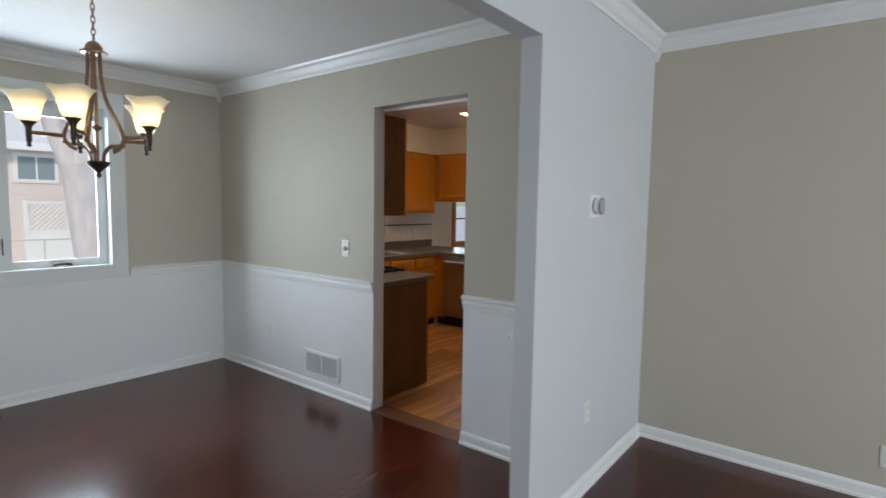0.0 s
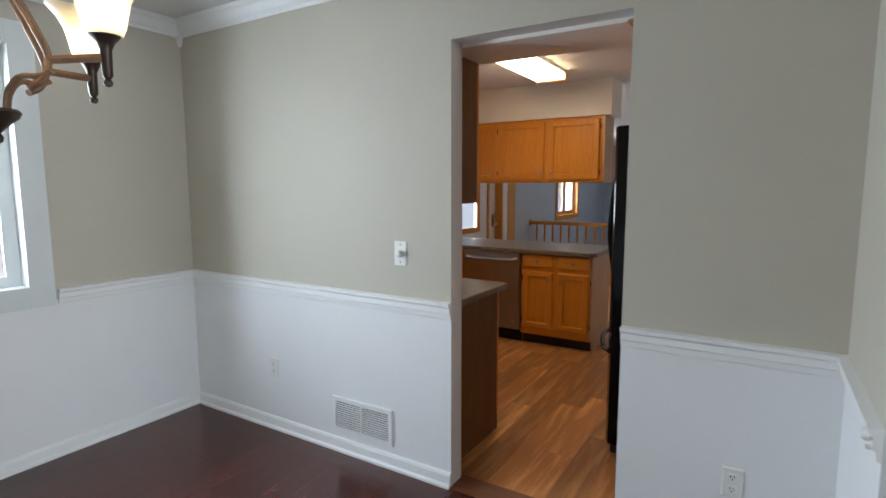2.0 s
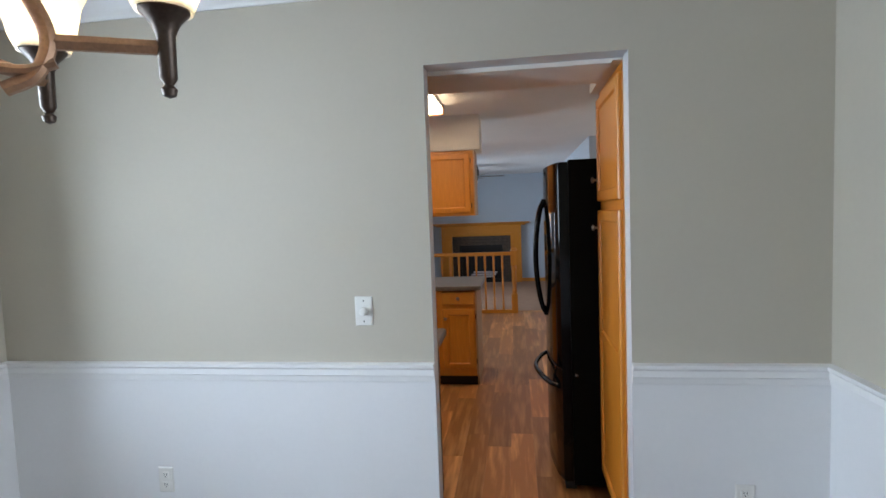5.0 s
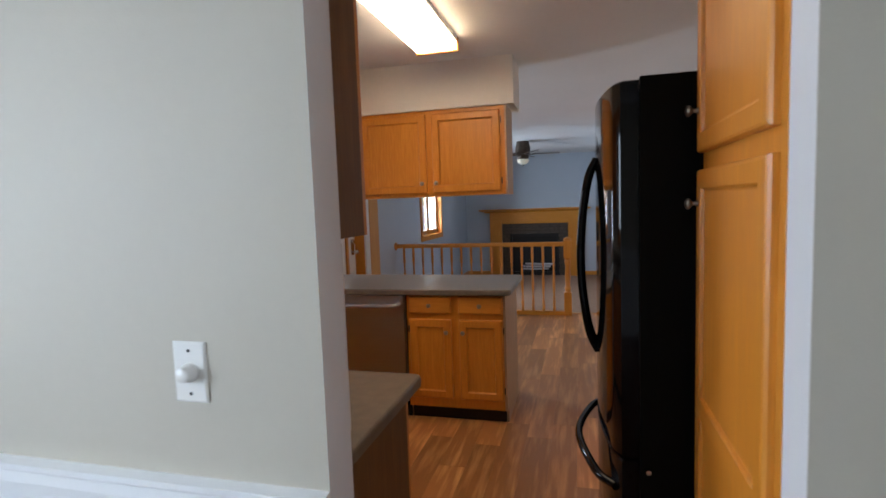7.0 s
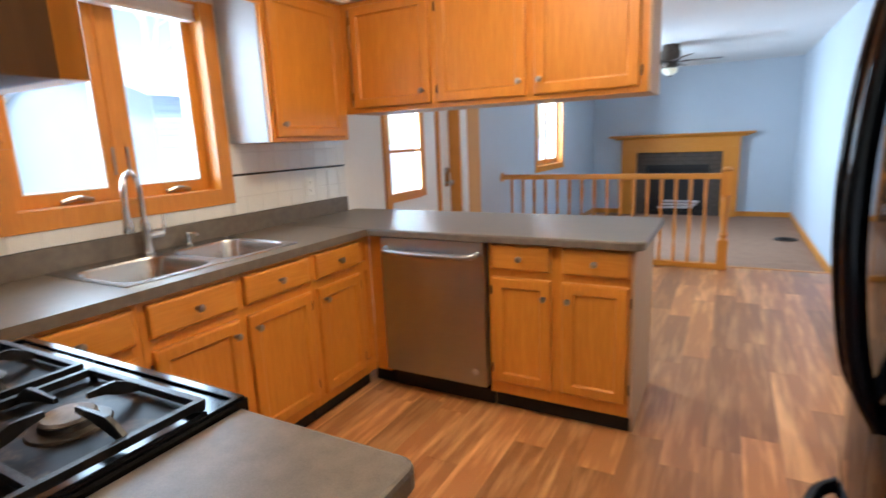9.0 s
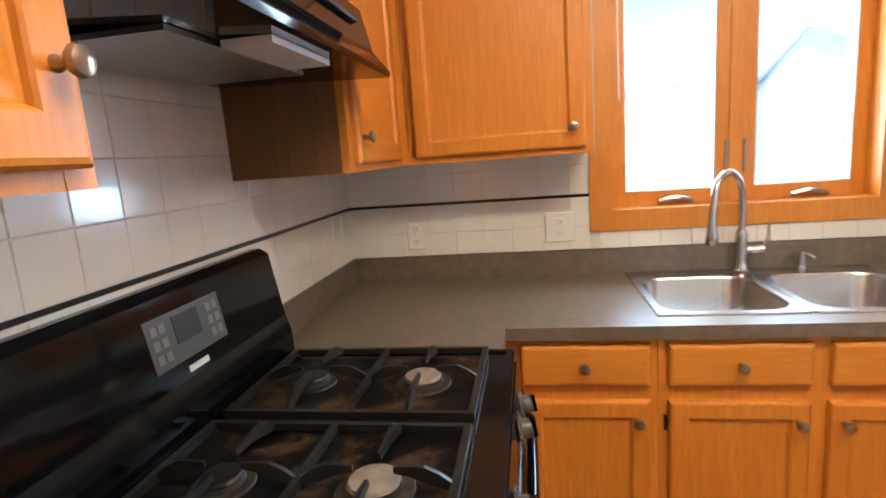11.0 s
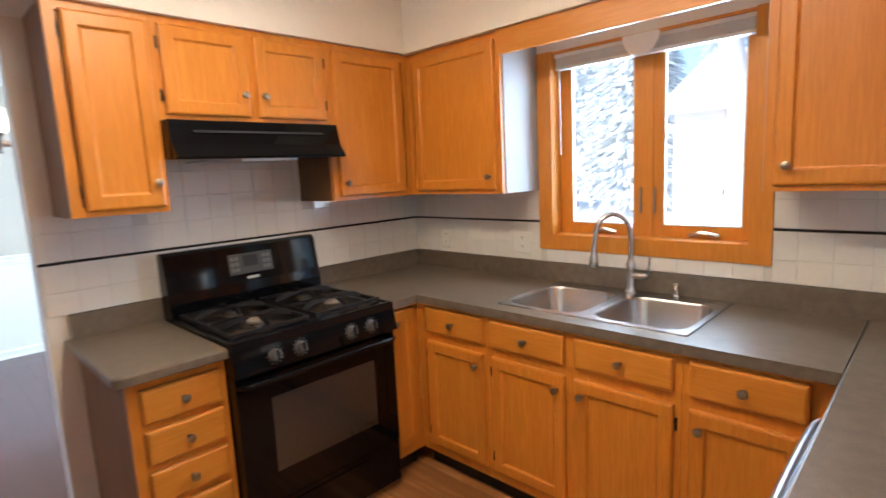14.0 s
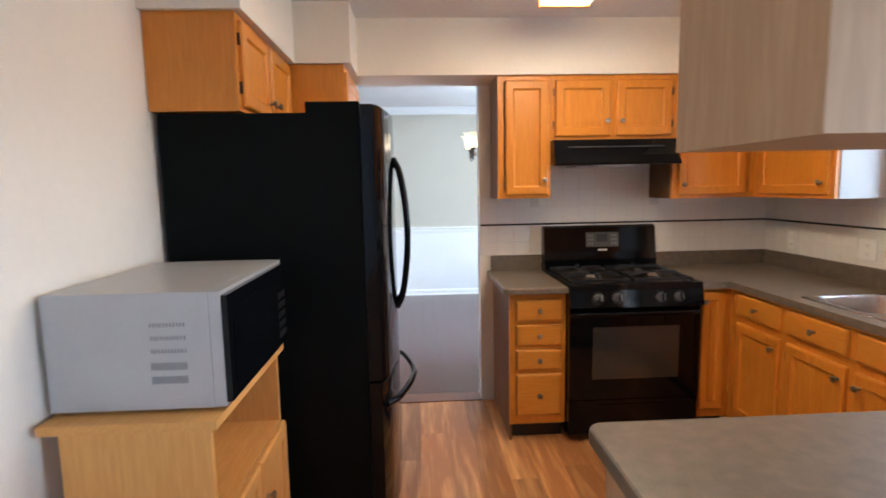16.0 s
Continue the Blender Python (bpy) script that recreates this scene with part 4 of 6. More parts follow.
for cx in (-3.245, -3.615):
    bm = bmesh.new()
    for x0, x1, y0, y1 in ((-0.168, 0.168, 2.772, 2.785), (-0.168, 0.168, 3.262, 3.275), (-0.168, -0.156, 2.785, 3.262), (0.156, 0.168, 2.785, 3.262), (-0.156, 0.156, 3.017, 3.029)):
        box(bm, cx + x0, cx + x1, y0, y1, 0.930, 0.944)
    g = part("grate", bm, GRATE, rg, "worn black cast iron grate", bevel=0.003)
    for px, py in ((-0.16, 2.779), (0.16, 2.779), (-0.16, 3.268), (0.16, 3.268)):
        part("foot", boxes((cx + px - 0.006, cx + px + 0.006, py - 0.006, py + 0.006, 0.9236, 0.931)), GRATE, g)
    for cy in (3.145, 2.901):
        for ax, ay in ((1, 0), (-1, 0), (0, 1), (0, -1)):
            far = 0.158 if ax else 0.118
            way, side = Vector((ax, ay, 0)), Vector((-ay, ax, 0)) * 0.0055
            c = Vector((cx, cy, 0))
            # a fin that climbs steeply from the frame to a peak and dips towards the burner
            rings = []
            for d, lo, hi, thick in ((far, 0.932, 0.944, 1.0), (far - 0.018, 0.936, 0.957, 1.0), (far - 0.040, 0.942, 0.967, 1.0), (far * 0.5, 0.951, 0.967, 0.9), (0.032, 0.956, 0.965, 0.7)):
                p, q = c + way * d, side * thick
                rings.append([(*(p - q).xy, lo), (*(p + q).xy, lo), (*(p + q * 0.7).xy, hi), (*(p - q * 0.7).xy, hi)])
            part("finger", ring_mesh(rings), GRATE, g)
hood = thing("range_hood", (-3.41, 2.85, 1.6), "black under-cabinet range hood", "range hood")
prof = [(2.655, 1.612), (3.085, 1.596), (3.090, 1.606), (3.062, 1.640), (3.052, 1.655), (3.030, 1.748), (2.655, 1.748)]
bm = ring_mesh([[(-3.790, y, z) for y, z in prof], [(-3.034, y, z) for y, z in prof]])
bm.faces.new([v for v in bm.verts if abs(v.co.x + 3.790) < 1e-6][:len(prof)])
part("shell", bm, BLACK, hood, bevel=0.003)
part("front_groove", boxes((-3.70, -3.12, 3.040, 3.050, 1.700, 1.708)), SLOT, hood)
part("grease_filter", boxes((-3.62, -3.20, 2.72, 2.95, 1.592, 1.600)), STEEL, hood, "grey metal grease filter", bevel=0.002)
part("light_lens", boxes((-3.52, -3.30, 2.965, 3.045, 1.586, 1.597)), CASING, hood, "white plastic lamp lens", bevel=0.003)

# ---- dishwasher ----
dw = thing("dishwasher", (-3.61, 5.3, 0), "stainless steel dishwasher under the peninsula top", "dishwasher")
part("tub", boxes((-3.920, -3.322, 5.035, 5.60, 0.10, 0.872)), BLACK_TEX, dw)
dd = part("door", boxes((-3.917, -3.325, 4.984, 5.033, 0.130, 0.871)), STEEL, dw, bevel=0.006)
bm = tube(bmesh.new(), curve_points([(-3.885, 4.986, 0.815), (-3.872, 4.952, 0.809), (-3.80, 4.940, 0.803), (-3.44, 4.940, 0.803), (-3.37, 4.952, 0.809), (-3.357, 4.986, 0.815)], 5), 0.016, 10)
part("bar_handle", bm, STEEL, dd, smooth=True)
part("round_badge", lathe(bmesh.new(), [(0.018, 0), (0.018, 0.002), (0, 0.0025)], Matrix.Translation((-3.385, 4.9845, 0.205)) @ Matrix.Rotation(radians(90), 4, "X"), 20), MARK, dd)
part("toe_plate", boxes((-3.917, -3.325, 5.075, 5.095, 0.0, 0.10)), TOEKICK, dw)

# ---- refrigerator ----
FY1, FY2 = 3.282, 4.090
YM = (FY1 + FY2) / 2
fr = thing("refrigerator", (-1.65, 3.7, 0), "tall glossy black refrigerator with two upper doors and bottom freezer", "refrigerator")
part("cabinet_body", boxes((-1.997, XR - 0.02, FY1 + 0.004, FY2 - 0.004, 0.04, 1.776)), BLACK_TEX, fr, "textured black steel sides", bevel=0.006)


def bowed(y0, y1, z0, z1, n=14):
    """A door panel of the front that bows towards -x across the whole width of the refrigerator."""
    ring = []
    for z, inset in ((z0, 0.006), (z0 + 0.005, 0), (z1 - 0.005, 0), (z1, 0.006)):
        row = [(-2.000, y1, z), (-2.000, y0, z)]
        for i in range(n + 1):
            y = y0 + (y1 - y0) * i / n
            u = 2 * (y - FY1) / (FY2 - FY1) - 1
            row.append((-2.064 - 0.043 * (1 - u * u) + 0.014 * abs(u) ** 30 + inset, y, z))
        ring.append(row)
    bm = ring_mesh(ring)
    bm.faces.new([v for v in bm.verts][:n + 3])
    return bm


for y0, y1, hy in ((FY1, YM - 0.002, YM - 0.040), (YM + 0.002, FY2, YM + 0.040)):
    ud = part("upper_door", bowed(y0, y1, 0.700, 1.806), BLACK, fr, smooth=True)
    bm = tube(bmesh.new(), curve_points([(-2.104, hy, 1.618), (-2.134, hy, 1.55), (-2.156, hy, 1.41), (-2.163, hy, 1.27), (-2.156, hy, 1.13), (-2.134, hy, 0.99), (-2.104, hy, 0.922)], 6), 0.0150, 12, 0.8)
    part("door_handle", bm, BLACK, ud, smooth=True)
fd = part("freezer_drawer", bowed(FY1, FY2, 0.065, 0.690), BLACK, fr, smooth=True)
part("grille", boxes((-2.04, -1.98, FY1 + 0.03, FY2 - 0.03, 0.005, 0.058)), SLOT, fr)
for y0, y1 in ((FY1 + 0.01, FY1 + 0.07), (FY2 - 0.07, FY2 - 0.01)):
    part("hinge_cover", boxes((-1.995, -1.79, y0, y1, 1.7765, 1.818)), BLACK_TEX, fr, bevel=0.008)
bm = tube(bmesh.new(), curve_points([(-2.066, FY1 + 0.04, 0.585), (-2.125, FY1 + 0.13, 0.588), (-2.178, YM, 0.592), (-2.125, FY2 - 0.13, 0.588), (-2.066, FY2 - 0.04, 0.585)], 8), 0.0145, 12)
part("drawer_handle", bm, BLACK, fd, smooth=True)
for z in (0.66,):
    part("side_bolt", tube(bmesh.new(), [(-1.975, FY1 - 0.006, z), (-1.975, FY1 + 0.006, z)], 0.008, 10), NICKEL, fr)


# ---- microwave on its cart ----
cart = thing("microwave_cart", (-1.50, 4.55, 0), "pale pine microwave cart against the wall", "cart")
CX0, CX1, CY0, CY1 = -1.674, XR - 0.025, 4.195, 4.850
part("top", boxes((CX0 - 0.012, CX1, CY0 - 0.012, CY1 + 0.012, 0.878, 0.902)), PINE_X, cart, bevel=0.004)
for y0, y1 in ((CY0, CY0 + 0.02), (CY1 - 0.02, CY1)):
    part("side_panel", boxes((CX0 + 0.01, CX1 - 0.045, y0, y1, 0.03, 0.878)), PINE, cart, bevel=0.002)
part("back_panel", boxes((CX1 - 0.054, CX1 - 0.047, CY0 + 0.02, CY1 - 0.02, 0.05, 0.877)), PINE, cart)
part("shelf", boxes((CX0 + 0.012, CX1 - 0.055, CY0 + 0.0205, CY1 - 0.0205, 0.590, 0.608)), PINE_X, cart, bevel=0.002)
part("bottom", boxes((CX0 + 0.012, CX1 - 0.055, CY0 + 0.0205, CY1 - 0.0205, 0.06, 0.078)), PINE_X, cart)
mid = (CY0 + CY1) / 2
cabinet_door(cart, "-x", CY0 + 0.004, mid - 0.002, CX0 + 0.008, 0.085, 0.60, (mid - 0.03, 0.47), mat=PINE)
cabinet_door(cart, "-x", mid + 0.002, CY1 - 0.004, CX0 + 0.008, 0.085, 0.60, (mid + 0.03, 0.47), mat=PINE)
for x in (CX0 + 0.05, CX1 - 0.09):
    for y in (CY0 + 0.03, CY1 - 0.03):
        part("caster", lathe(bmesh.new(), [(0.012, 0), (0.015, 0.006), (0.015, 0.024), (0.010, 0.032)], Matrix.Translation((x, y, 0.0)), 12), SLOT, cart, smooth=True)
mw = thing("microwave_oven", (-1.49, 4.5, 0.903), "silver microwave oven with black door on the cart", "microwave")
MX0, MX1, MY0, MY1, MZ0, MZ1 = -1.692, XR - 0.025, 4.190, 4.800, 0.913, 1.226
part("case", boxes((MX0 + 0.03, MX1, MY0, MY1, MZ0, MZ1)), SILVER, mw, bevel=0.005)
part("front_frame", boxes((MX0, MX0 + 0.0295, MY0 + 0.001, MY1 - 0.001, MZ0 + 0.001, MZ1 - 0.001)), SILVER, mw, bevel=0.004)
md = part("door", boxes((MX0 - 0.016, MX0 - 0.0005, MY0 + 0.125, MY1 - 0.006, MZ0 + 0.012, MZ1 - 0.012)), BLACK, mw, bevel=0.004)
part("control_panel", boxes((MX0 - 0.014, MX0 - 0.0005, MY0 + 0.006, MY0 + 0.120, MZ0 + 0.012, MZ1 - 0.012)), BLACK, mw, bevel=0.003)
part("window", boxes((MX0 - 0.0175, MX0 - 0.015, MY0 + 0.165, MY1 - 0.045, MZ0 + 0.055, MZ1 - 0.055)), BLACK, md, "glossy black door window")
for i in range(5):
    for j in range(3):
        part("button", boxes((MX0 - 0.016, MX0 - 0.0135, MY0 + 0.022 + j * 0.031, MY0 + 0.044 + j * 0.031, MZ0 + 0.04 + i * 0.035, MZ0 + 0.062 + i * 0.035)), BLACK_MATT, mw)
for z in (1.142, 1.107, 1.072):
    for j in range(11):
        x = -1.598 + j * 0.0085
        part("vent_slot", boxes((x, x + 0.004, MY1 - 0.001, MY1 + 0.0008, z - 0.007, z + 0.004)), VENT_GREY, mw)
for z in (1.030, 0.993):
    for j in range(5):
        part("vent_louvre", boxes((-1.598, -1.505, MY1 - 0.001, MY1 + 0.0010, z - 0.010 + j * 0.0042, z - 0.0075 + j * 0.0042)), VENT_GREY, mw)
for x in (MX0 + 0.06, MX1 - 0.05):
    for y in (MY0 + 0.05, MY1 - 0.05):
        part("foot", lathe(bmesh.new(), [(0.014, 0), (0.014, 0.012)], Matrix.Translation((x, y, 0.9022)), 12), SLOT, mw)

# ---- kitchen ceiling light ----
cl = thing("fluorescent_ceiling_light", (-2.98, 4.1, HK), "long warm fluorescent ceiling light with oak end caps", "ceiling light")
part("tray", boxes((-3.105, -2.855, 3.425, 4.800, 2.430, HK - 0.001)), TRIM, cl, bevel=0.003)
bm = boxes((-3.100, -2.860, 3.430, 4.795, 2.385, 2.429))
part("diffuser", bm, LAMP_TUBE, cl, "glowing ribbed diffuser", bevel=0.012)
for y0, y1 in ((3.405, 3.429), (4.796, 4.820)):
    part("end_cap", boxes((-3.110, -2.850, y0, y1, 2.377, HK - 0.001)), OAK_X, cl, bevel=0.003)

# ---- dining room chandelier ----
CHX, CHY, CHZ = -2.985, 0.975, -0.03
ch = thing("chandelier", (CHX, CHY, 1.62), "antique bronze chandelier with five lit frosted glass shades", "chandelier")
at = Matrix.Translation((CHX, CHY, CHZ))
part("canopy", lathe(bmesh.new(), [(0.062, HD - 0.002 - CHZ), (0.060, HD - 0.012 - CHZ), (0.030, HD - 0.026 - CHZ), (0.008, HD - 0.034 - CHZ)][::-1], at, 20), BRONZE, ch, smooth=True)
part("finial", lathe(bmesh.new(), [(0, 1.625), (0.010, 1.632), (0.012, 1.642), (0.007, 1.652), (0.016, 1.662), (0.030, 1.676), (0.045, 1.688), (0.052, 1.702), (0.046, 1.710), (0.010, 1.712)], at, 20), DARK_BRONZE, ch, "dark bronze finial cup", smooth=True)
part("crown_cap", lathe(bmesh.new(), [(0.058, 2.238), (0.060, 2.246), (0.040, 2.256), (0.036, 2.275), (0.022, 2.292), (0.006, 2.300)], at, 20), BRONZE, ch, smooth=True)
part("centre_rod", lathe(bmesh.new(), [(0.006, 1.71), (0.006, 1.86), (0.022, 1.874), (0.024, 1.880), (0.008, 1.892), (0.006, 2.24)], at, 12), BRONZE, ch, smooth=True)
bm = bmesh.new()
for i, z in enumerate(np.arange(2.312 + CHZ, HD - 0.03, 0.030)):
    turn = Matrix.Translation((CHX, CHY, float(z))) @ Matrix.Rotation(radians(90 * (i % 2)), 4, "Z")
    tube(bm, [turn @ Vector((0.009 * math.cos(a), 0, 0.020 * math.sin(a))) for a in np.linspace(0, 2 * math.pi, 13)], 0.0028, 6)
part("chain", bm, BRONZE, ch)
for i in range(5):
    m = at @ Matrix.Rotation(radians(34.2 + 72 * i), 4, "Z")
    P = lambda r, z: tuple(m @ Vector((r, 0, z)))
    arm = part("arm", tube(bmesh.new(), curve_points([P(0.028, 2.240), P(0.032, 2.12), P(0.055, 2.01), P(0.105, 1.91), P(0.135, 1.835), P(0.120, 1.785), P(0.085, 1.762)], 6), 0.0085, 8, 1.3), BRONZE, ch, smooth=True)
    part("scroll", tube(bmesh.new(), curve_points([P(0.028, 1.705), P(0.036, 1.750), P(0.065, 1.785), P(0.110, 1.788), P(0.142, 1.800)], 5), 0.0075, 8, 1.3), BRONZE, arm, smooth=True)
    part("bracket", tube(bmesh.new(), [P(0.130, 1.826), P(0.266, 1.832)], 0.011, 6, 0.7), BRONZE, arm)
    a2 = Matrix.Translation(P(0.272, 0.0))
    part("candle_holder", lathe(bmesh.new(), [(0, 1.762), (0.009, 1.766), (0.011, 1.775), (0.006, 1.781), (0.012, 1.790), (0.013, 1.850), (0.020, 1.866), (0.034, 1.882), (0.034, 1.890), (0.012, 1.892)], a2, 16), DARK_BRONZE, arm, "dark bronze candle holder", smooth=True)
    bm = bmesh.new()
    prof = [(0.038, 1.882), (0.047, 1.905), (0.052, 1.932), (0.060, 1.965), (0.077, 1.998), (0.096, 2.018), (0.094, 2.017), (0.075, 1.996), (0.058, 1.964), (0.050, 1.932), (0.045, 1.906), (0.036, 1.885)]
    rings = []
    for r, z in prof:
        f = max(0, (z - 1.95) / 0.09)
        ring = []
        for k in range(32):
            a = 2 * math.pi * k / 32
            rr = r * (1 + 0.10 * f * math.cos(4 * a))
            ring.append(tuple(a2 @ Vector((rr * math.cos(a), rr * math.sin(a), z + 0.006 * f * math.cos(4 * a)))))
        rings.append(ring)
    part("shade", ring_mesh(rings, False), SHADE, arm, "frosted amber glass bell shade", smooth=True)
    part("bulb", lathe(bmesh.new(), [(0.010, 1.893), (0.012, 1.915), (0.020, 1.935), (0.022, 1.948), (0.015, 1.965), (0, 1.970)], a2, 12), BULB, arm, smooth=True)


# ---- windows and doors ----
def casement(name, x, y0, y1, z0, z1, frame_mat, sash_mat, lab, mull, panes, depth, casing_w, casing_mat, apron=0.0, crank_mat=None, top_casing=True):
    """A two-sash casement window in the outer wall; x: the room's face of the wall; y0..z1: the opening."""
    w = thing(name, (x, (y0 + y1) / 2, z0), lab, "window", "", "structure")
    c = casing_w
    cas = [(x + 0.0005, x + 0.020, y0 - c, y0 + 0.012, z0 - c, z1 + (c if top_casing else 0)), (x + 0.0005, x + 0.020, y1 - 0.012, y1 + c, z0 - c, z1 + (c if top_casing else 0)), (x + 0.0005, x + 0.0185, y0 + 0.012, y1 - 0.012, z0 - c, z0 + 0.010)]
    if top_casing:
        cas.append((x + 0.0005, x + 0.0185, y0 + 0.012, y1 - 0.012, z1 - 0.012, z1 + c))
    for r in cas:
        part("casing", boxes(r), casing_mat, w, bevel=0.004)
    if apron:
        part("stool", boxes((x + 0.0005, x + 0.045, y0 - c - 0.01, y1 + c + 0.01, z0 - c - 0.020, z0 - c - 0.0005)), casing_mat, w, bevel=0.004)
        part("apron", boxes((x + 0.0005, x + 0.016, y0 - c, y1 + c, z0 - c - 0.020 - apron, z0 - c - 0.0205)), casing_mat, w, bevel=0.003)
    xi = x - depth
    jam = [(xi, x, y0, y0 + 0.012, z0, z1), (xi, x, y1 - 0.012, y1, z0, z1), (xi, x, y0 + 0.012, y1 - 0.012, z1 - 0.012, z1), (xi, x + 0.002, y0 + 0.012, y1 - 0.012, z0, z0 + 0.012)]
    part("jamb", boxes(*jam), frame_mat, w)
    part("mullion", boxes((xi - 0.03, xi + 0.012, mull - 0.022, mull + 0.022, z0 + 0.012, z1 - 0.012)), frame_mat, w, bevel=0.003)
    for p0, p1, q0, q1 in panes:
        lo = y0 + 0.012 if p1 < mull else mull + 0.022
        hi = mull - 0.022 if p1 < mull else y1 - 0.012
        bm = boxes((xi - 0.03, xi + 0.006, lo, p0, z0 + 0.012, z1 - 0.012), (xi - 0.03, xi + 0.006, p1, hi, z0 + 0.012, z1 - 0.012), (xi - 0.03, xi + 0.0055, p0, p1, z0 + 0.012, q0), (xi - 0.03, xi + 0.0055, p0, p1, q1, z1 - 0.012))
        sash = part("sash", bm, sash_mat, w)
        g = part("pane", boxes((xi - 0.014, xi - 0.010, p0 - 0.004, p1 + 0.004, q0 - 0.004, q1 + 0.004)), PANE, sash, "clear glass pane")
        g.visible_shadow = False
        part("gasket", boxes((xi - 0.0095, xi + 0.004, p0, p0 + 0.006, q0, q1), (xi - 0.0095, xi + 0.004, p1 - 0.006, p1, q0, q1), (xi - 0.0095, xi + 0.004, p0 + 0.006, p1 - 0.006, q0, q0 + 0.006)), CASING, sash)
        if crank_mat:
            cy = (p0 + p1) / 2 + 0.02
            part("crank", tube(bmesh.new(), curve_points([(xi + 0.022, cy - 0.06, z0 + 0.026), (xi + 0.032, cy, z0 + 0.038), (xi + 0.022, cy + 0.06, z0 + 0.026)], 5), 0.010, 8), crank_mat, sash, smooth=True)
    for s in (-1, 1):
        part("lock_lever", boxes((xi + 0.012, xi + 0.020, mull + s * 0.032 - 0.004, mull + s * 0.032 + 0.004, z0 + 0.12, z0 + 0.24)), crank_mat, w, bevel=0.002)
    return w


casement("window_dining", XD, 0.20, 1.62, 0.96, 2.22, CASING, CASING, "painted grey-white double casement window", 0.905, [(0.29, 0.835, 1.022, 2.10), (0.985, 1.55, 1.022, 2.10)], 0.075, 0.105, CASING, 0.0, DARK_BRONZE)
casement("window_kitchen", XK, 3.682, 4.602, 1.148, 2.06, OAK, OAK, "honey oak double casement window above the sink", 4.150, [(3.757, 4.082, 1.213, 1.985), (4.218, 4.544, 1.213, 1.985)], 0.075, 0.068, OAK, 0.0, PEWTER, top_casing=False)
casement("window_family", XK, 9.74, 10.93, 0.95, 2.02, OAK, OAK, "honey oak family room window", 10.335, [(9.82, 10.275, 1.03, 1.95), (10.395, 10.85, 1.03, 1.95)], 0.075, 0.07, OAK, 0.0, PEWTER)
bl = thing("window_blind", (-4.66, 4.142, 1.99), "raised white mini blind at the top of the kitchen window", "blind")
part("headrail", boxes((-4.690, -4.645, 3.697, 4.587, 2.030, 2.058)), BLIND, bl, bevel=0.002)
for i in range(7):
    part("slat", boxes((-4.688, -4.648, 3.700, 4.584, 1.990 + 0.0058 * i, 1.9935 + 0.0058 * i)), BLIND, bl)
part("bottom_rail", boxes((-4.690, -4.646, 3.700, 4.584, 1.972, 1.987)), BLIND, bl, bevel=0.003)
part("cord", tube(bmesh.new(), [(-4.640, 4.482, 2.03), (-4.640, 4.484, 1.38)], 0.0018, 6), BLIND, bl)
part("tassel", lathe(bmesh.new(), [(0.008, 0), (0.008, 0.004), (0.003, 0.026)], Matrix.Translation((-4.640, 4.484, 1.355)), 10), PEWTER, bl)
part("wand", tube(bmesh.new(), [(-4.640, 3.727, 2.03), (-4.640, 3.729, 1.56)], 0.0035, 6), BLIND, bl)
disc = lathe(bmesh.new(), [(0.082, 0), (0.085, 0.004), (0.082, 0.010), (0, 0.012)], Matrix.Translation((-4.640, 4.137, 2.050)) @ Matrix.Rotation(radians(90), 4, "Y"), 28)
bmesh.ops.bisect_plane(disc, geom=disc.verts[:] + disc.edges[:] + disc.faces[:], plane_co=(0, 0, 2.058), plane_no=(0, 0, 1), clear_outer=True)
part("half_round_plate", disc, TRIM, bl, "white half-round plate")

fdr = thing("door_family", (XK, 6.8, 0), "white half-glazed door with oak casing", "door", "", "structure")
part("jamb_left", boxes((XK - 0.20, XK + 0.0005, 6.14, 6.165, ZF, 2.10)), OAK, fdr)
part("jamb_right", boxes((XK - 0.20, XK + 0.0005, 7.40, 7.46, ZF, 2.10)), OAK, fdr)
part("casing", boxes((XK + 0.0006, XK + 0.02, 6.085, 6.155, 0.0, 2.17)), OAK, fdr, bevel=0.004)
part("casing", boxes((XK + 0.0006, XK + 0.022, 7.405, 7.525, 0.0, 2.17)), TRIM, fdr, "white inner casing", bevel=0.004)
# paler wood than the other casings, for the daylight that falls here
part("casing", boxes((XK + 0.0006, XK + 0.03, 7.527, 7.80, 0.0, 2.17)), PINE, fdr, "oak casing with daylight lightened into its colour", bevel=0.004)
part("casing", boxes((XK + 0.0006, XK + 0.019, 6.155, 7.405, 2.09, 2.17)), OAK_Y, fdr, bevel=0.004)
leaf = part("leaf", boxes((XK - 0.16, XK - 0.12, 6.167, 6.245, ZF + 0.01, 2.095), (XK - 0.16, XK - 0.12, 6.83, 7.398, ZF + 0.01, 2.095), (XK - 0.16, XK - 0.12, 6.245, 6.83, ZF + 0.01, 0.93), (XK - 0.16, XK - 0.12, 6.245, 6.83, 1.93, 2.095)), TRIM, fdr, "white door leaf")
g = part("pane", boxes((XK - 0.143, XK - 0.138, 6.24, 6.835, 0.925, 1.935)), PANE, leaf, "clear glass pane")
g.visible_shadow = False
for r in ((6.215, 6.262, 0.88, 1.97), (6.815, 6.895, 0.88, 1.97), (6.262, 6.815, 0.872, 0.945), (6.262, 6.815, 1.915, 1.97), (6.262, 6.815, 1.275, 1.300)):
    part("lite_trim", boxes((XK - 0.119, XK - 0.104, *r)), OAK, leaf, "oak glazing trim", bevel=0.002)
part("oak_stop", boxes((XK - 0.119, XK - 0.10, 7.13, 7.18, ZF + 0.01, 2.09)), OAK, fdr)
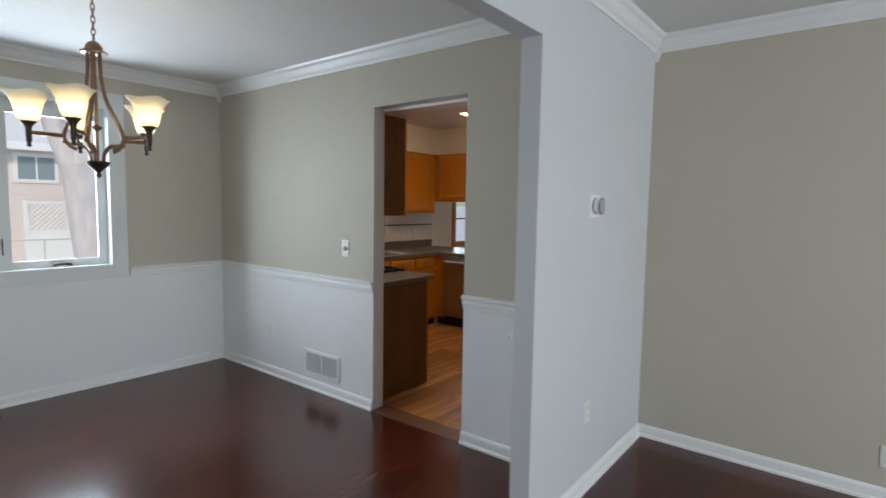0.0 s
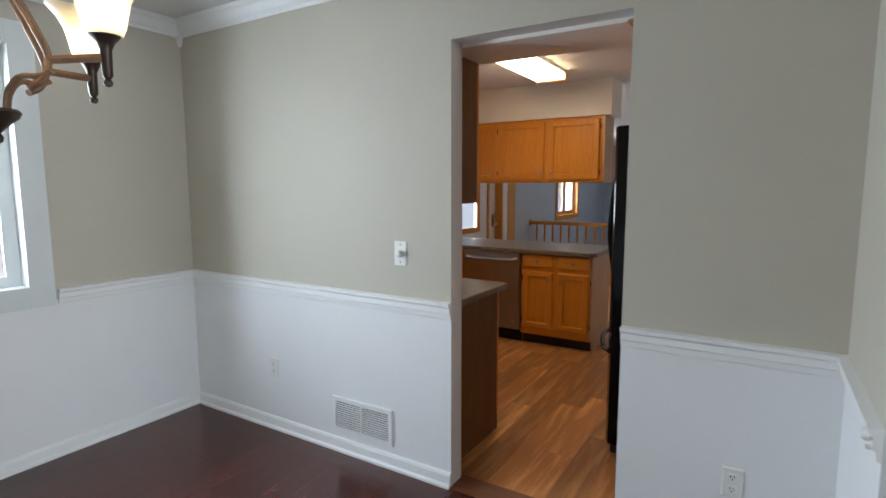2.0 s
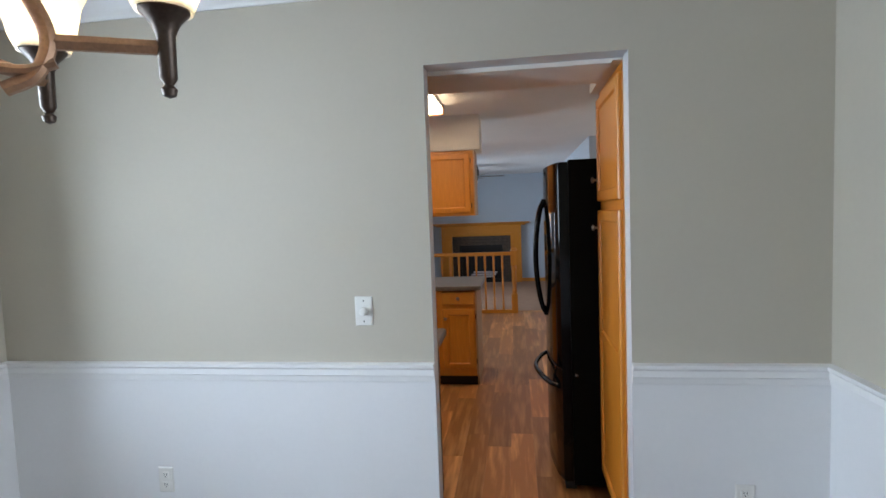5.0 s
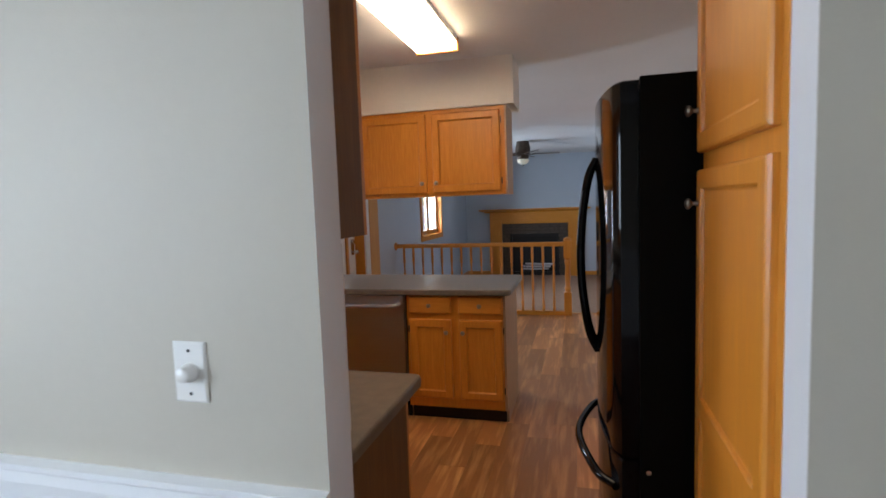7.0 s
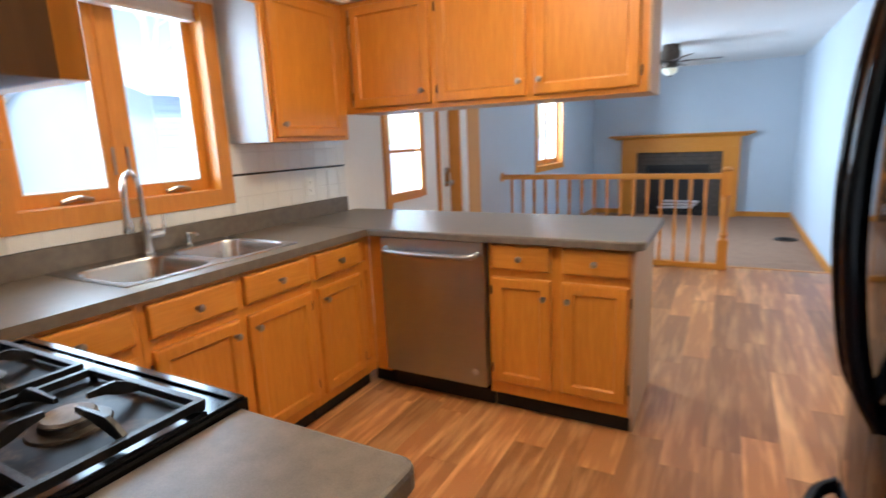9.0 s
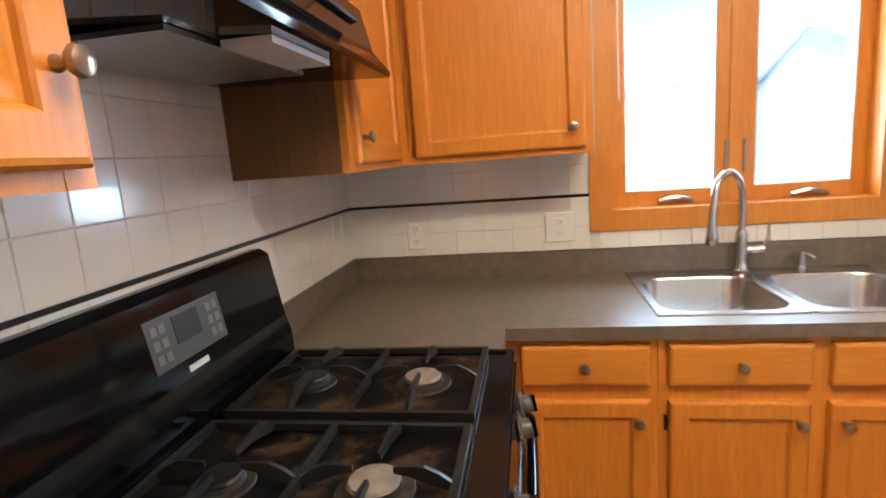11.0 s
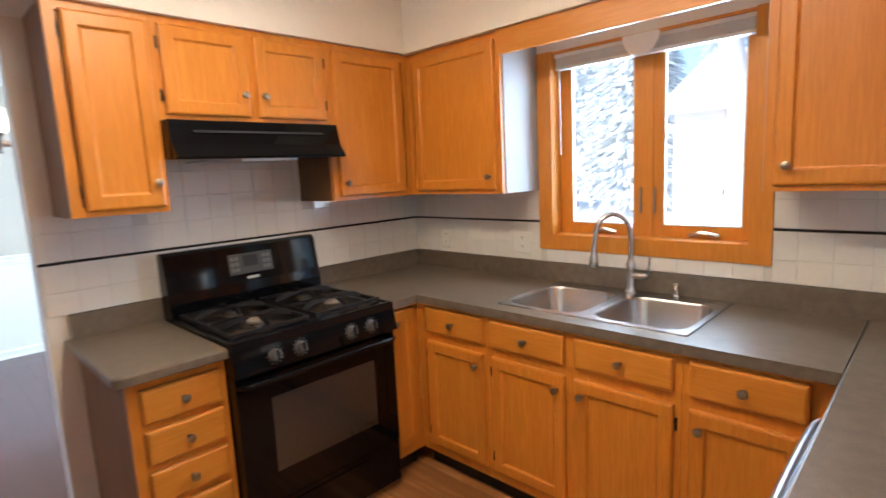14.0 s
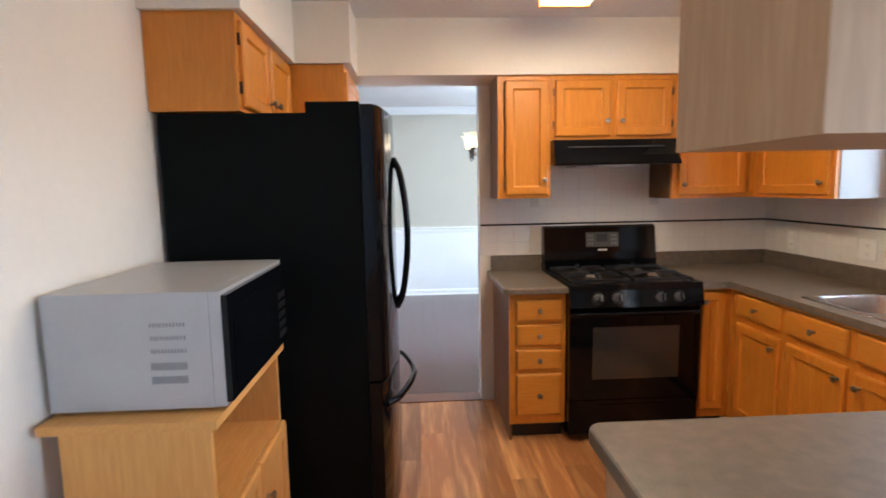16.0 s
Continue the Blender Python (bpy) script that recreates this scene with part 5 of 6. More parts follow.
part("lock_plate", boxes((XK - 0.119, XK - 0.112, 7.28, 7.36, 0.92, 1.10)), NICKEL, leaf, bevel=0.003)
part("door_knob", lathe(bmesh.new(), [(0.012, 0), (0.012, 0.03), (0.027, 0.04), (0.030, 0.055), (0.022, 0.068), (0, 0.071)], Matrix.Translation((XK - 0.112, 7.32, 0.955)) @ Matrix.Rotation(radians(90), 4, "Y"), 16), NICKEL, leaf, smooth=True)
part("deadbolt", lathe(bmesh.new(), [(0.026, 0), (0.024, 0.02), (0, 0.022)], Matrix.Translation((XK - 0.112, 7.32, 1.07)) @ Matrix.Rotation(radians(90), 4, "Y"), 16), NICKEL, leaf, smooth=True)
ed = thing("door_east", (XE, 7.95, 0), "honey oak door casing on the side wall", "door", "", "structure")
part("casing", boxes((XE - 0.022, XE - 0.0005, 8.30, 8.37, 0, 2.13)), OAK, ed, bevel=0.003)
part("casing", boxes((XE - 0.022, XE - 0.0005, 7.48, 7.55, 0, 2.13)), OAK, ed, bevel=0.003)
part("casing", boxes((XE - 0.021, XE - 0.0005, 7.55, 8.30, 2.06, 2.13)), OAK_Y, ed, bevel=0.003)
lf = part("leaf", boxes((XE - 0.012, XE - 0.0006, 7.552, 8.298, 0.01, 2.058)), OAK, ed)
part("door_knob", lathe(bmesh.new(), [(0.012, 0), (0.012, 0.03), (0.027, 0.04), (0.030, 0.055), (0.022, 0.068), (0, 0.071)], Matrix.Translation((XE - 0.012, 8.22, 0.98)) @ Matrix.Rotation(radians(-90), 4, "Y"), 16), NICKEL, lf, smooth=True)


# ---- switches, outlets, vents ----
def plate(name, n, a, plane, z, w, h, label, category, mat=PLASTIC):
    """A wall plate centred at a along the face and z; returns it with the frame of its face."""
    m = facing(n, a - w / 2, a + w / 2, plane, z - h / 2)
    at0 = m @ Vector((w / 2, 0, h / 2))
    ob = thing(name, at0, label, category)
    bm = put(ring_mesh([rect(0, w, 0, h, 0.0005), rect(0, w, 0, h, 0.003), rect(0.004, w - 0.004, 0.004, h - 0.004, 0.0055)]), m)
    part("plate", bm, mat, ob)
    return ob, m


def outlet(n, a, plane, z, label="white duplex electrical outlet on the wall", w=0.072, h=0.116, mat=PLASTIC):
    ob, m = plate("electrical_outlet", n, a, plane, z, w, h, label, "outlet", mat)
    for c in (0.30, 0.70):
        s = part("socket", put(ring_mesh([[(p[0], 0.0055, p[1]) for p in ((w / 2 - 0.016, h * c - 0.014), (w / 2 + 0.016, h * c - 0.014), (w / 2 + 0.016, h * c + 0.014), (w / 2 - 0.016, h * c + 0.014))],
                                          [(p[0], 0.0075, p[1]) for p in ((w / 2 - 0.015, h * c - 0.013), (w / 2 + 0.015, h * c - 0.013), (w / 2 + 0.015, h * c + 0.013), (w / 2 - 0.015, h * c + 0.013))]]), m), mat, ob)
        for dxx in (-0.006, 0.006):
            part("slot", put(boxes((w / 2 + dxx - 0.0012, w / 2 + dxx + 0.0012, 0.0075, 0.0079, h * c - 0.002, h * c + 0.008)), m), SLOT, s)
        part("slot", put(boxes((w / 2 - 0.002, w / 2 + 0.002, 0.0075, 0.0079, h * c - 0.010, h * c - 0.006)), m), SLOT, s)
    return ob


outlet("-y", -3.890, YD, 0.392)
outlet("-y", -1.420, YD, 0.40)
outlet("-y", 0.237, YL, 0.24)
outlet("+x", 2.53, XS1, 0.42)
outlet("+x", 5.247, XK + 0.012, 1.112)
outlet("+x", 3.50, XK + 0.012, 1.105, "cream double outlet on the tiled wall", 0.115, 0.116)
outlet("+x", 2.93, XK + 0.012, 1.10)
outlet("-x", 5.02, XR, 1.10)
HKX, HKY, HKZ = XS0 - 0.0005, YS + 0.014, 0.917
hook = thing("gate_hook", (HKX, HKY, HKZ), "small white child gate catch on the stub wall", "hook")
turn = Matrix.Translation((HKX, HKY, HKZ)) @ Matrix.Rotation(radians(-90), 4, "Y")
part("base", boxes((HKX - 0.016, HKX, HKY - 0.010, HKY + 0.010, HKZ - 0.036, HKZ + 0.012)), PLASTIC, hook, bevel=0.002)
part("knob", lathe(bmesh.new(), [(0.006, 0.015), (0.006, 0.021), (0.015, 0.025), (0.017, 0.032), (0.012, 0.040), (0, 0.042)], turn, 16), PLASTIC, hook, smooth=True)
part("foot_clip", boxes((HKX - 0.030, HKX - 0.0155, HKY - 0.007, HKY + 0.007, HKZ - 0.034, HKZ - 0.028)), PLASTIC, hook, bevel=0.001)
ob, m = plate("dimmer_switch", "-y", -2.922, YD, 1.160, 0.076, 0.124, "white rotary dimmer switch on the dining room wall", "switch")
part("dial", put(lathe(bmesh.new(), [(0.019, 0), (0.019, 0.006), (0.016, 0.012), (0.015, 0.022), (0.011, 0.025), (0, 0.025)], Matrix.Translation((0.038, 0.0055, 0.062)) @ Matrix.Rotation(radians(-90), 4, "X"), 20), m), PLASTIC, ob, smooth=True)
for z in (0.018, 0.106):
    part("screw", put(lathe(bmesh.new(), [(0.0035, 0), (0.003, 0.0015), (0, 0.0016)], Matrix.Translation((0.038, 0.0055, z)) @ Matrix.Rotation(radians(-90), 4, "X"), 10), m), SLOT, ob)
ob, m = plate("light_switch", "-x", 5.00, XR, 1.36, 0.074, 0.118, "white switch plate on the kitchen wall", "switch")
part("toggle", put(boxes((0.033, 0.041, 0.0055, 0.016, 0.052, 0.066)), m), PLASTIC, ob, bevel=0.001)
ob, m = plate("thermostat", "+x", 2.53, XS1, 1.495, 0.115, 0.115, "white thermostat with a round grey-faced dial", "thermostat", TRIM)
part("gasket", put(lathe(bmesh.new(), [(0.042, 0), (0.0425, 0.003), (0.040, 0.0045)], Matrix.Translation((0.0575, 0.0055, 0.0575)) @ Matrix.Rotation(radians(-90), 4, "X"), 28), m), SLOT, ob, smooth=True)
part("dial_ring", put(lathe(bmesh.new(), [(0.039, 0.0045), (0.041, 0.006), (0.041, 0.028), (0.040, 0.0295)], Matrix.Translation((0.0575, 0.0055, 0.0575)) @ Matrix.Rotation(radians(-90), 4, "X"), 28), m), TRIM, ob, "white turning ring", smooth=True)
part("rim", put(lathe(bmesh.new(), [(0.0405, 0.0296), (0.0412, 0.031), (0.0405, 0.0335), (0.037, 0.034)], Matrix.Translation((0.0575, 0.0055, 0.0575)) @ Matrix.Rotation(radians(-90), 4, "X"), 28), m), SLOT, ob, "thin dark rim", smooth=True)
part("dial_face", put(lathe(bmesh.new(), [(0.0368, 0.0338), (0.034, 0.0345), (0, 0.035)], Matrix.Translation((0.0575, 0.0055, 0.0575)) @ Matrix.Rotation(radians(-90), 4, "X"), 28), m), SILVER, ob, "grey dial face", smooth=True)
vent = thing("wall_vent", (-3.21, YD, 0.22), "white louvred return air vent in the lower wall", "vent")
VX0, VX1, VZ0, VZ1 = -3.406, -2.988, 0.122, 0.318
part("frame", boxes((VX0, VX1, YD - 0.012, YD - 0.0005, VZ0, VZ0 + 0.022), (VX0, VX1, YD - 0.012, YD - 0.0005, VZ1 - 0.022, VZ1), (VX0, VX0 + 0.022, YD - 0.012, YD - 0.0005, VZ0 + 0.022, VZ1 - 0.022), (VX1 - 0.022, VX1, YD - 0.012, YD - 0.0005, VZ0 + 0.022, VZ1 - 0.022),
                    (-3.202, -3.192, YD - 0.012, YD - 0.0005, VZ0 + 0.022, VZ1 - 0.022)), TRIM, vent)
part("backing", boxes((VX0 + 0.01, VX1 - 0.01, YD - 0.0008, YD - 0.0003, VZ0 + 0.01, VZ1 - 0.01)), SLOT, vent)
for i in range(12):
    z = VZ0 + 0.024 + i * 0.0127
    for x0, x1 in ((VX0 + 0.022, -3.2025), (-3.1915, VX1 - 0.022)):
        bm = bmesh.new()
        for q in box(bm, x0, x1, YD - 0.011, YD - 0.0012, z + 0.0085, z + 0.0100):
            if q.co.y < YD - 0.005:
                q.co.z -= 0.0020
        part("slat", bm, TRIM, vent)
reg = thing("floor_register", (-4.53, 0.66, 0.0), "dark metal floor register under the window", "vent")
part("frame", boxes((-4.585, -4.475, 0.51, 0.525, 0.004, 0.010), (-4.585, -4.475, 0.815, 0.83, 0.004, 0.010), (-4.585, -4.572, 0.525, 0.815, 0.004, 0.010), (-4.488, -4.475, 0.525, 0.815, 0.004, 0.010)), DARK_BRONZE, reg, bevel=0.001)
for i in range(14):
    part("bar", boxes((-4.572, -4.488, 0.530 + i * 0.0205, 0.540 + i * 0.0205, 0.004, 0.008)), DARK_BRONZE, reg)

# ---- family room ----
RY = 8.47
rail = thing("railing", (-3.4, RY, 0), "turned oak railing at the step down to the family room", "railing")
part("rosette", lathe(bmesh.new(), [(0.055, 0), (0.055, 0.012), (0.045, 0.020), (0, 0.022)], Matrix.Translation((XK + 0.001, RY, 0.915)) @ Matrix.Rotation(radians(90), 4, "Y"), 20), OAK, rail, smooth=True)
prof = [(-0.030, 0.892), (0.030, 0.892), (0.034, 0.912), (0.030, 0.934), (0.018, 0.945), (-0.018, 0.945), (-0.030, 0.934), (-0.034, 0.912)]
part("handrail", ring_mesh([[(XK + 0.02, RY + y, z) for y, z in prof], [(-2.370, RY + y, z) for y, z in prof]]), OAK_X, rail, smooth=True)
part("shoe_rail", boxes((XK + 0.002, -2.370, RY - 0.035, RY + 0.035, 0.005, 0.055)), OAK_X, rail, bevel=0.006)
for i in range(16):
    x = XK + 0.12 + i * 0.1340
    part("baluster", lathe(bmesh.new(), [(0.018, 0.055), (0.018, 0.20), (0.012, 0.215), (0.019, 0.235), (0.011, 0.255), (0.016, 0.33), (0.019, 0.42), (0.013, 0.56), (0.010, 0.63), (0.017, 0.65), (0.011, 0.67), (0.017, 0.69), (0.017, 0.892)], Matrix.Translation((x, RY, 0)), 8), OAK, rail, smooth=True)
newel = part("newel_post", boxes((-2.373, -2.280, RY - 0.046, RY + 0.046, 0.004, 0.30)), OAK, rail, bevel=0.006)
part("upper_block", boxes((-2.373, -2.280, RY - 0.046, RY + 0.046, 0.74, 0.965)), OAK, newel, bevel=0.006)
part("turned_shaft", lathe(bmesh.new(), [(0.044, 0.30), (0.032, 0.32), (0.043, 0.35), (0.030, 0.38), (0.036, 0.50), (0.028, 0.64), (0.042, 0.69), (0.032, 0.72), (0.044, 0.74)], Matrix.Translation((-2.3265, RY, 0)), 14), OAK, newel, smooth=True)
part("cap", lathe(bmesh.new(), [(0.040, 0.965), (0.052, 0.973), (0.046, 0.987), (0.030, 1.0), (0, 1.007)], Matrix.Translation((-2.3265, RY, 0)), 14), OAK, newel, smooth=True)

fp = thing("fireplace", (-3.06, YE, ZF), "oak fireplace surround with mantel shelf and dark brick", "fireplace")
for x0, x1 in ((-4.085, -3.825), (-2.415, -2.160)):
    part("leg", boxes((x0, x1, YE - 0.14, YE - 0.001, ZF, 1.07)), OAK, fp, bevel=0.006)
part("header", boxes((-4.085, -2.160, YE - 0.145, YE - 0.001, 1.071, 1.234)), OAK_X, fp, bevel=0.004)
part("frieze", boxes((-3.824, -2.416, YE - 0.14, YE - 0.001, 0.993, 1.0705)), OAK_X, fp)
prof = [(-0.001, 1.235), (-0.155, 1.235), (-0.165, 1.254), (-0.20, 1.274), (-0.235, 1.281), (-0.245, 1.287), (-0.245, 1.314), (-0.001, 1.314)]
bm = ring_mesh([[(-4.305 + (0.12 if i < 4 else 0), YE + y, z) for i, (y, z) in enumerate(prof)], [(-1.955 - (0.12 if i < 4 else 0), YE + y, z) for i, (y, z) in enumerate(prof)]])
bm.faces.new([v for v in bm.verts][:len(prof)])
part("mantel_shelf", bm, OAK_X, fp)
part("inner_lining", boxes((-3.635, -2.635, YE - 0.02, YE - 0.002, ZF, 0.76)), SOOT, fp)
for x0, x1, z0, z1 in ((-3.824, -3.640, ZF, 0.77), (-2.630, -2.416, ZF, 0.77), (-3.824, -2.416, 0.77, 0.992)):
    part("mortar", boxes((x0, x1, YE - 0.052, YE - 0.002, z0, z1)), MORTAR, fp, "dark mortar between the bricks")
part("glass_door_frame", boxes((-3.655, -2.615, YE - 0.075, YE - 0.055, 0.70, 0.77), (-3.655, -3.605, YE - 0.075, YE - 0.055, ZF, 0.70), (-2.665, -2.615, YE - 0.075, YE - 0.055, ZF, 0.70), (-3.605, -2.665, YE - 0.075, YE - 0.055, ZF, ZF + 0.08)), BLACK_MATT, fp, bevel=0.003)
for i in range(3):
    part("log", tube(bmesh.new(), [(-3.435 + 0.05 * i, YE - 0.05 + 0.005 * i, ZF + 0.13 + 0.06 * i), (-2.835 + 0.04 * i, YE - 0.05, ZF + 0.14 + 0.05 * i)], 0.022, 8), BARK, fp)
rowz = [ZF + 0.003 + 0.075 * i for i in range(15)]
for i, z in enumerate(rowz):
    if z + 0.067 > 0.993:
        break
    x = -3.827 - (0.10 if i % 2 else 0.0)
    while x < -2.415:
        x0, x1 = max(x, -3.827), min(x + 0.197, -2.414)
        if z + 0.03 < 0.765:
            if x0 < -3.640 < x1:
                x1 = -3.640
            if x0 < -2.630 < x1:
                x0 = -2.630
        inside = z + 0.03 < 0.765 and x0 > -3.641 and x1 < -2.629
        if x1 - x0 > 0.03 and not inside:
            part("brick", boxes((x0, x1, YE - 0.06, YE - 0.003, z, z + 0.067)), SLATE, fp)
        x += 0.205

fan = thing("ceiling_fan", (-3.07, 10.5, HF), "dark ceiling fan with a frosted light bowl", "ceiling fan")
at = Matrix.Translation((-3.07, 10.5, 0))
part("motor", lathe(bmesh.new(), [(0.04, 2.165), (0.095, 2.18), (0.10, 2.215), (0.085, 2.24), (0.12, 2.26), (0.125, 2.36), (0.11, 2.40), (0.10, HK - 0.001)], at, 24), DARK_BRONZE, fan, smooth=True)
for i in range(5):
    m = at @ Matrix.Rotation(radians(8 + 72 * i), 4, "Z")
    outline = [(0.16, -0.045), (0.22, -0.058), (0.50, -0.068), (0.575, -0.060), (0.60, -0.03), (0.60, 0.03), (0.575, 0.060), (0.50, 0.068), (0.22, 0.058), (0.16, 0.045)]
    bm = ring_mesh([[(x, y, 2.246 + y * 0.18) for x, y in outline], [(x, y, 2.252 + y * 0.18) for x, y in outline]])
    bm.faces.new([v for v in bm.verts][:len(outline)])
    b = part("blade", put(bm, m), wood("dark_fan_blade", (0.05, 0.03, 0.02), (0.09, 0.055, 0.035), "x") if i == 0 else bpy.data.materials["dark_fan_blade"], fan)
    part("blade_iron", put(boxes((0.09, 0.20, -0.014, 0.014, 2.236, 2.245)), m), DARK_BRONZE, b)
part("light_bowl", lathe(bmesh.new(), [(0.01, 2.075), (0.05, 2.085), (0.09, 2.12), (0.10, 2.155), (0.098, 2.164)], at, 22), SHADE, fan, "frosted glass bowl", smooth=True)
part("bowl_finial", lathe(bmesh.new(), [(0, 2.052), (0.010, 2.058), (0.008, 2.070), (0.014, 2.076)], at, 12), DARK_BRONZE, fan)
# dark ring on the carpet, built as a round mat
cv = thing("round_mat", (-1.58, 11.05, ZF), "dark round mat on the family room carpet", "mat")
part("ring", lathe(bmesh.new(), [(0.14, 0.001), (0.14, 0.012), (0.09, 0.012), (0.09, 0.001)], Matrix.Translation((-1.58, 11.05, ZF)), 20), JOINT, cv)

for x, y, sx, sy in ((XD, YD, 1, -1), (XS1, YL, 1, -1)):
    bm = ring_mesh([[(x, y, HD - 0.150), (x + sx * 0.016, y, HD - 0.150), (x + sx * 0.016, y + sy * 0.016, HD - 0.150), (x, y + sy * 0.016, HD - 0.150)], [(x, y, HD - 0.097), (x + sx * 0.034, y, HD - 0.097), (x + sx * 0.034, y + sy * 0.034, HD - 0.097), (x, y + sy * 0.034, HD - 0.097)]])
    bmesh.ops.recalc_face_normals(bm, faces=bm.faces[:])
    setting(part("molding_corner_block", bm, TRIM), "small white corner block under the crown molding", "molding")

# ---- outdoors ----
setting(part("ground", boxes((-900, XD - 0.3, -900, 900, -0.75, -0.60)), SNOW), "snow-covered yard", "ground")


def tree(name, x, y, r, h, seed, label, fork=2.9, lean=0.0):
    """A bare forked tree. lean: metres along y for each metre of height."""
    rnd = random.Random(seed)
    ob = thing(name, (x, y, -0.6), label, "tree")
    pts = curve_points([(x + dx, y + dy + lean * z, z) for dx, dy, z in ((0, 0, -0.65), (0.02, 0, 0.3), (-0.02, 0.02, 1.3), (0, 0.03, fork - 0.2))], 6)
    part("trunk", tube(bmesh.new(), pts, [r * (1.0 + 0.30 * max(0, 1 - i / 4) ** 2) * (1 - 0.006 * i) for i in range(len(pts))], 18), BARK, ob, smooth=True)
    y += lean * (fork - 0.3)
    bm = bmesh.new()

    def limb(p, d, rr, n, depth):
        line = [p]
        for i in range(n):
            d = (d + Vector((rnd.uniform(-0.18, 0.18), rnd.uniform(-0.18, 0.18), rnd.uniform(-0.02, 0.14)))).normalized()
            line.append(line[-1] + d * (h / 14))
        tube(bm, line, [rr * (1 - 0.75 * i / n) for i in range(n + 1)], 7 if depth else 12)
        if depth < 3:
            for i in range(2, n + 1, 1 if depth else 2):
                for _ in range(2 if depth < 2 else 1):
                    limb(line[i], (d + Vector((rnd.uniform(-0.9, 0.9), rnd.uniform(-0.9, 0.9), rnd.uniform(0.0, 0.5)))).normalized(), rr * (1 - 0.75 * i / n) * 0.62, max(3, n - 2), depth + 1)
    limb(Vector((x, y + 0.05, fork - 0.35)), Vector((0.05, 0.33, 1)).normalized(), r * 0.80, 6, 0)
    limb(Vector((x, y - 0.05, fork - 0.35)), Vector((-0.10, -0.42, 1)).normalized(), r * 0.62, 6, 0)
    part("limbs", bm, BARK, ob, smooth=True)
    return ob


def conifer(x, y, h, seed):
    """A spruce of drooping needle sprays, in tiers with gaps."""
    rnd = random.Random(seed)
    ob = thing("conifer", (x, y, -0.6), "tall snowy conifer at the edge of the yard", "tree", "conifers in the yard")
    part("trunk", tube(bmesh.new(), [(x, y, -0.65), (x, y, h * 0.5), (x, y, h)], [0.22, 0.13, 0.02], 8), BARK, ob)
    verts, faces = [], []
    for k in range(5200):
        t = rnd.random() ** 0.8
        z = 0.4 + t * (h - 0.6)
        reach = (1 - t) * h * 0.27 + 0.2
        a = rnd.uniform(0, 2 * math.pi)
        rr = reach * rnd.uniform(0.3, 1.0)
        c = Vector((x + rr * math.cos(a), y + rr * math.sin(a), z - 0.35 * rr))
        d = Vector((math.cos(a + rnd.uniform(-0.6, 0.6)), math.sin(a), -0.45)) * rnd.uniform(0.30, 0.75)
        s = Vector((-math.sin(a), math.cos(a), rnd.uniform(-0.3, 0.3))) * rnd.uniform(0.05, 0.13)
        i = len(verts)
        verts += [c - s, c + s, c + d + s * 0.2, c + d - s * 0.2]
        faces.append((i, i + 1, i + 2, i + 3))
    me = bpy.data.meshes.new("crown")
    me.from_pydata([tuple(v) for v in verts], [], faces)
    me.materials.append(FOLIAGE)
    cr = new("crown", me)
    cr.parent = ob
    cr.matrix_parent_inverse = Matrix.Translation(-ob.location)
    return ob


tree("tree", -10.4, 3.41, 0.31, 11, 4, "large grey-barked bare tree leaning in the snow", 2.3, -0.12)
tree("tree", -19.0, 13.5, 0.22, 10, 9, "bare tree beside the garage")
for x, y, h, s in ((-24, -4.5, 11, 1), (-26, -8.5, 13, 2), (-23, -12.5, 10, 3), (-30, -1.5, 14, 5), (-39, -5.5, 10, 6), (-41, -10, 12, 7), (-38, -14.5, 9, 8), (-42, -19, 12, 10), (-38, -24, 10, 11), (-40, 0.5, 11, 12)):
    conifer(x, y, h, s)


def house(name, x, y0, y1, z1, mat, label, windows, roof_h=2.2, depth=9.0):
    """A neighbour's house with lapped siding, snowy roof and windows that face the yard."""
    ob = thing(name, (x, (y0 + y1) / 2, -0.6), label, "house")
    part("wall", boxes((x - depth, x, y0, y1, -0.65, z1)), mat, ob)
    bm = bmesh.new()
    z = -0.55
    while z < z1 - 0.1:
        v = box(bm, x, x + 0.012, y0, y1, z, z + 0.13)
        v[1].co.x += 0.014
        v[2].co.x += 0.014
        z += 0.135
    tagged(part("siding_boards", bm, mat, ob), kind="stuff")
    prof = [(x + 0.5, z1 - 0.05), (x - depth / 2, z1 + roof_h), (x - depth - 0.5, z1 - 0.05), (x - depth - 0.5, z1 + 0.15), (x - depth / 2, z1 + roof_h + 0.22), (x + 0.5, z1 + 0.17)]
    bm = ring_mesh([[(a, y0 - 0.4, c) for a, c in prof], [(a, y1 + 0.4, c) for a, c in prof]])
    bm.faces.new([q for q in bm.verts][:6])
    part("roof", bm, SNOW, ob, "snow-covered roof")
    peak = [(x - 0.01, z1 - 0.002), (x - depth / 2, z1 + roof_h - 0.01), (x - depth + 0.01, z1 - 0.002)]
    bm = ring_mesh([[(a, y0 + 0.002, c) for a, c in peak], [(a, y1 - 0.002, c) for a, c in peak]])
    bm.faces.new([q for q in bm.verts][:3])
    part("gable", bm, mat, ob)
    for wy, wz, ww, wh in windows:
        wd = part("window", boxes((x + 0.02, x + 0.07, wy - ww / 2 - 0.08, wy + ww / 2 + 0.08, wz - wh / 2 - 0.08, wz + wh / 2 + 0.08)), TRIM, ob, "white-framed window")
        for s in (-1, 1):
            part("pane", boxes((x + 0.065, x + 0.075, wy + s * ww / 4 - ww / 4 + 0.025, wy + s * ww / 4 + ww / 4 - 0.025, wz - wh / 2 + 0.03, wz + wh / 2 - 0.03)), FAR_GLASS, wd)
    return ob


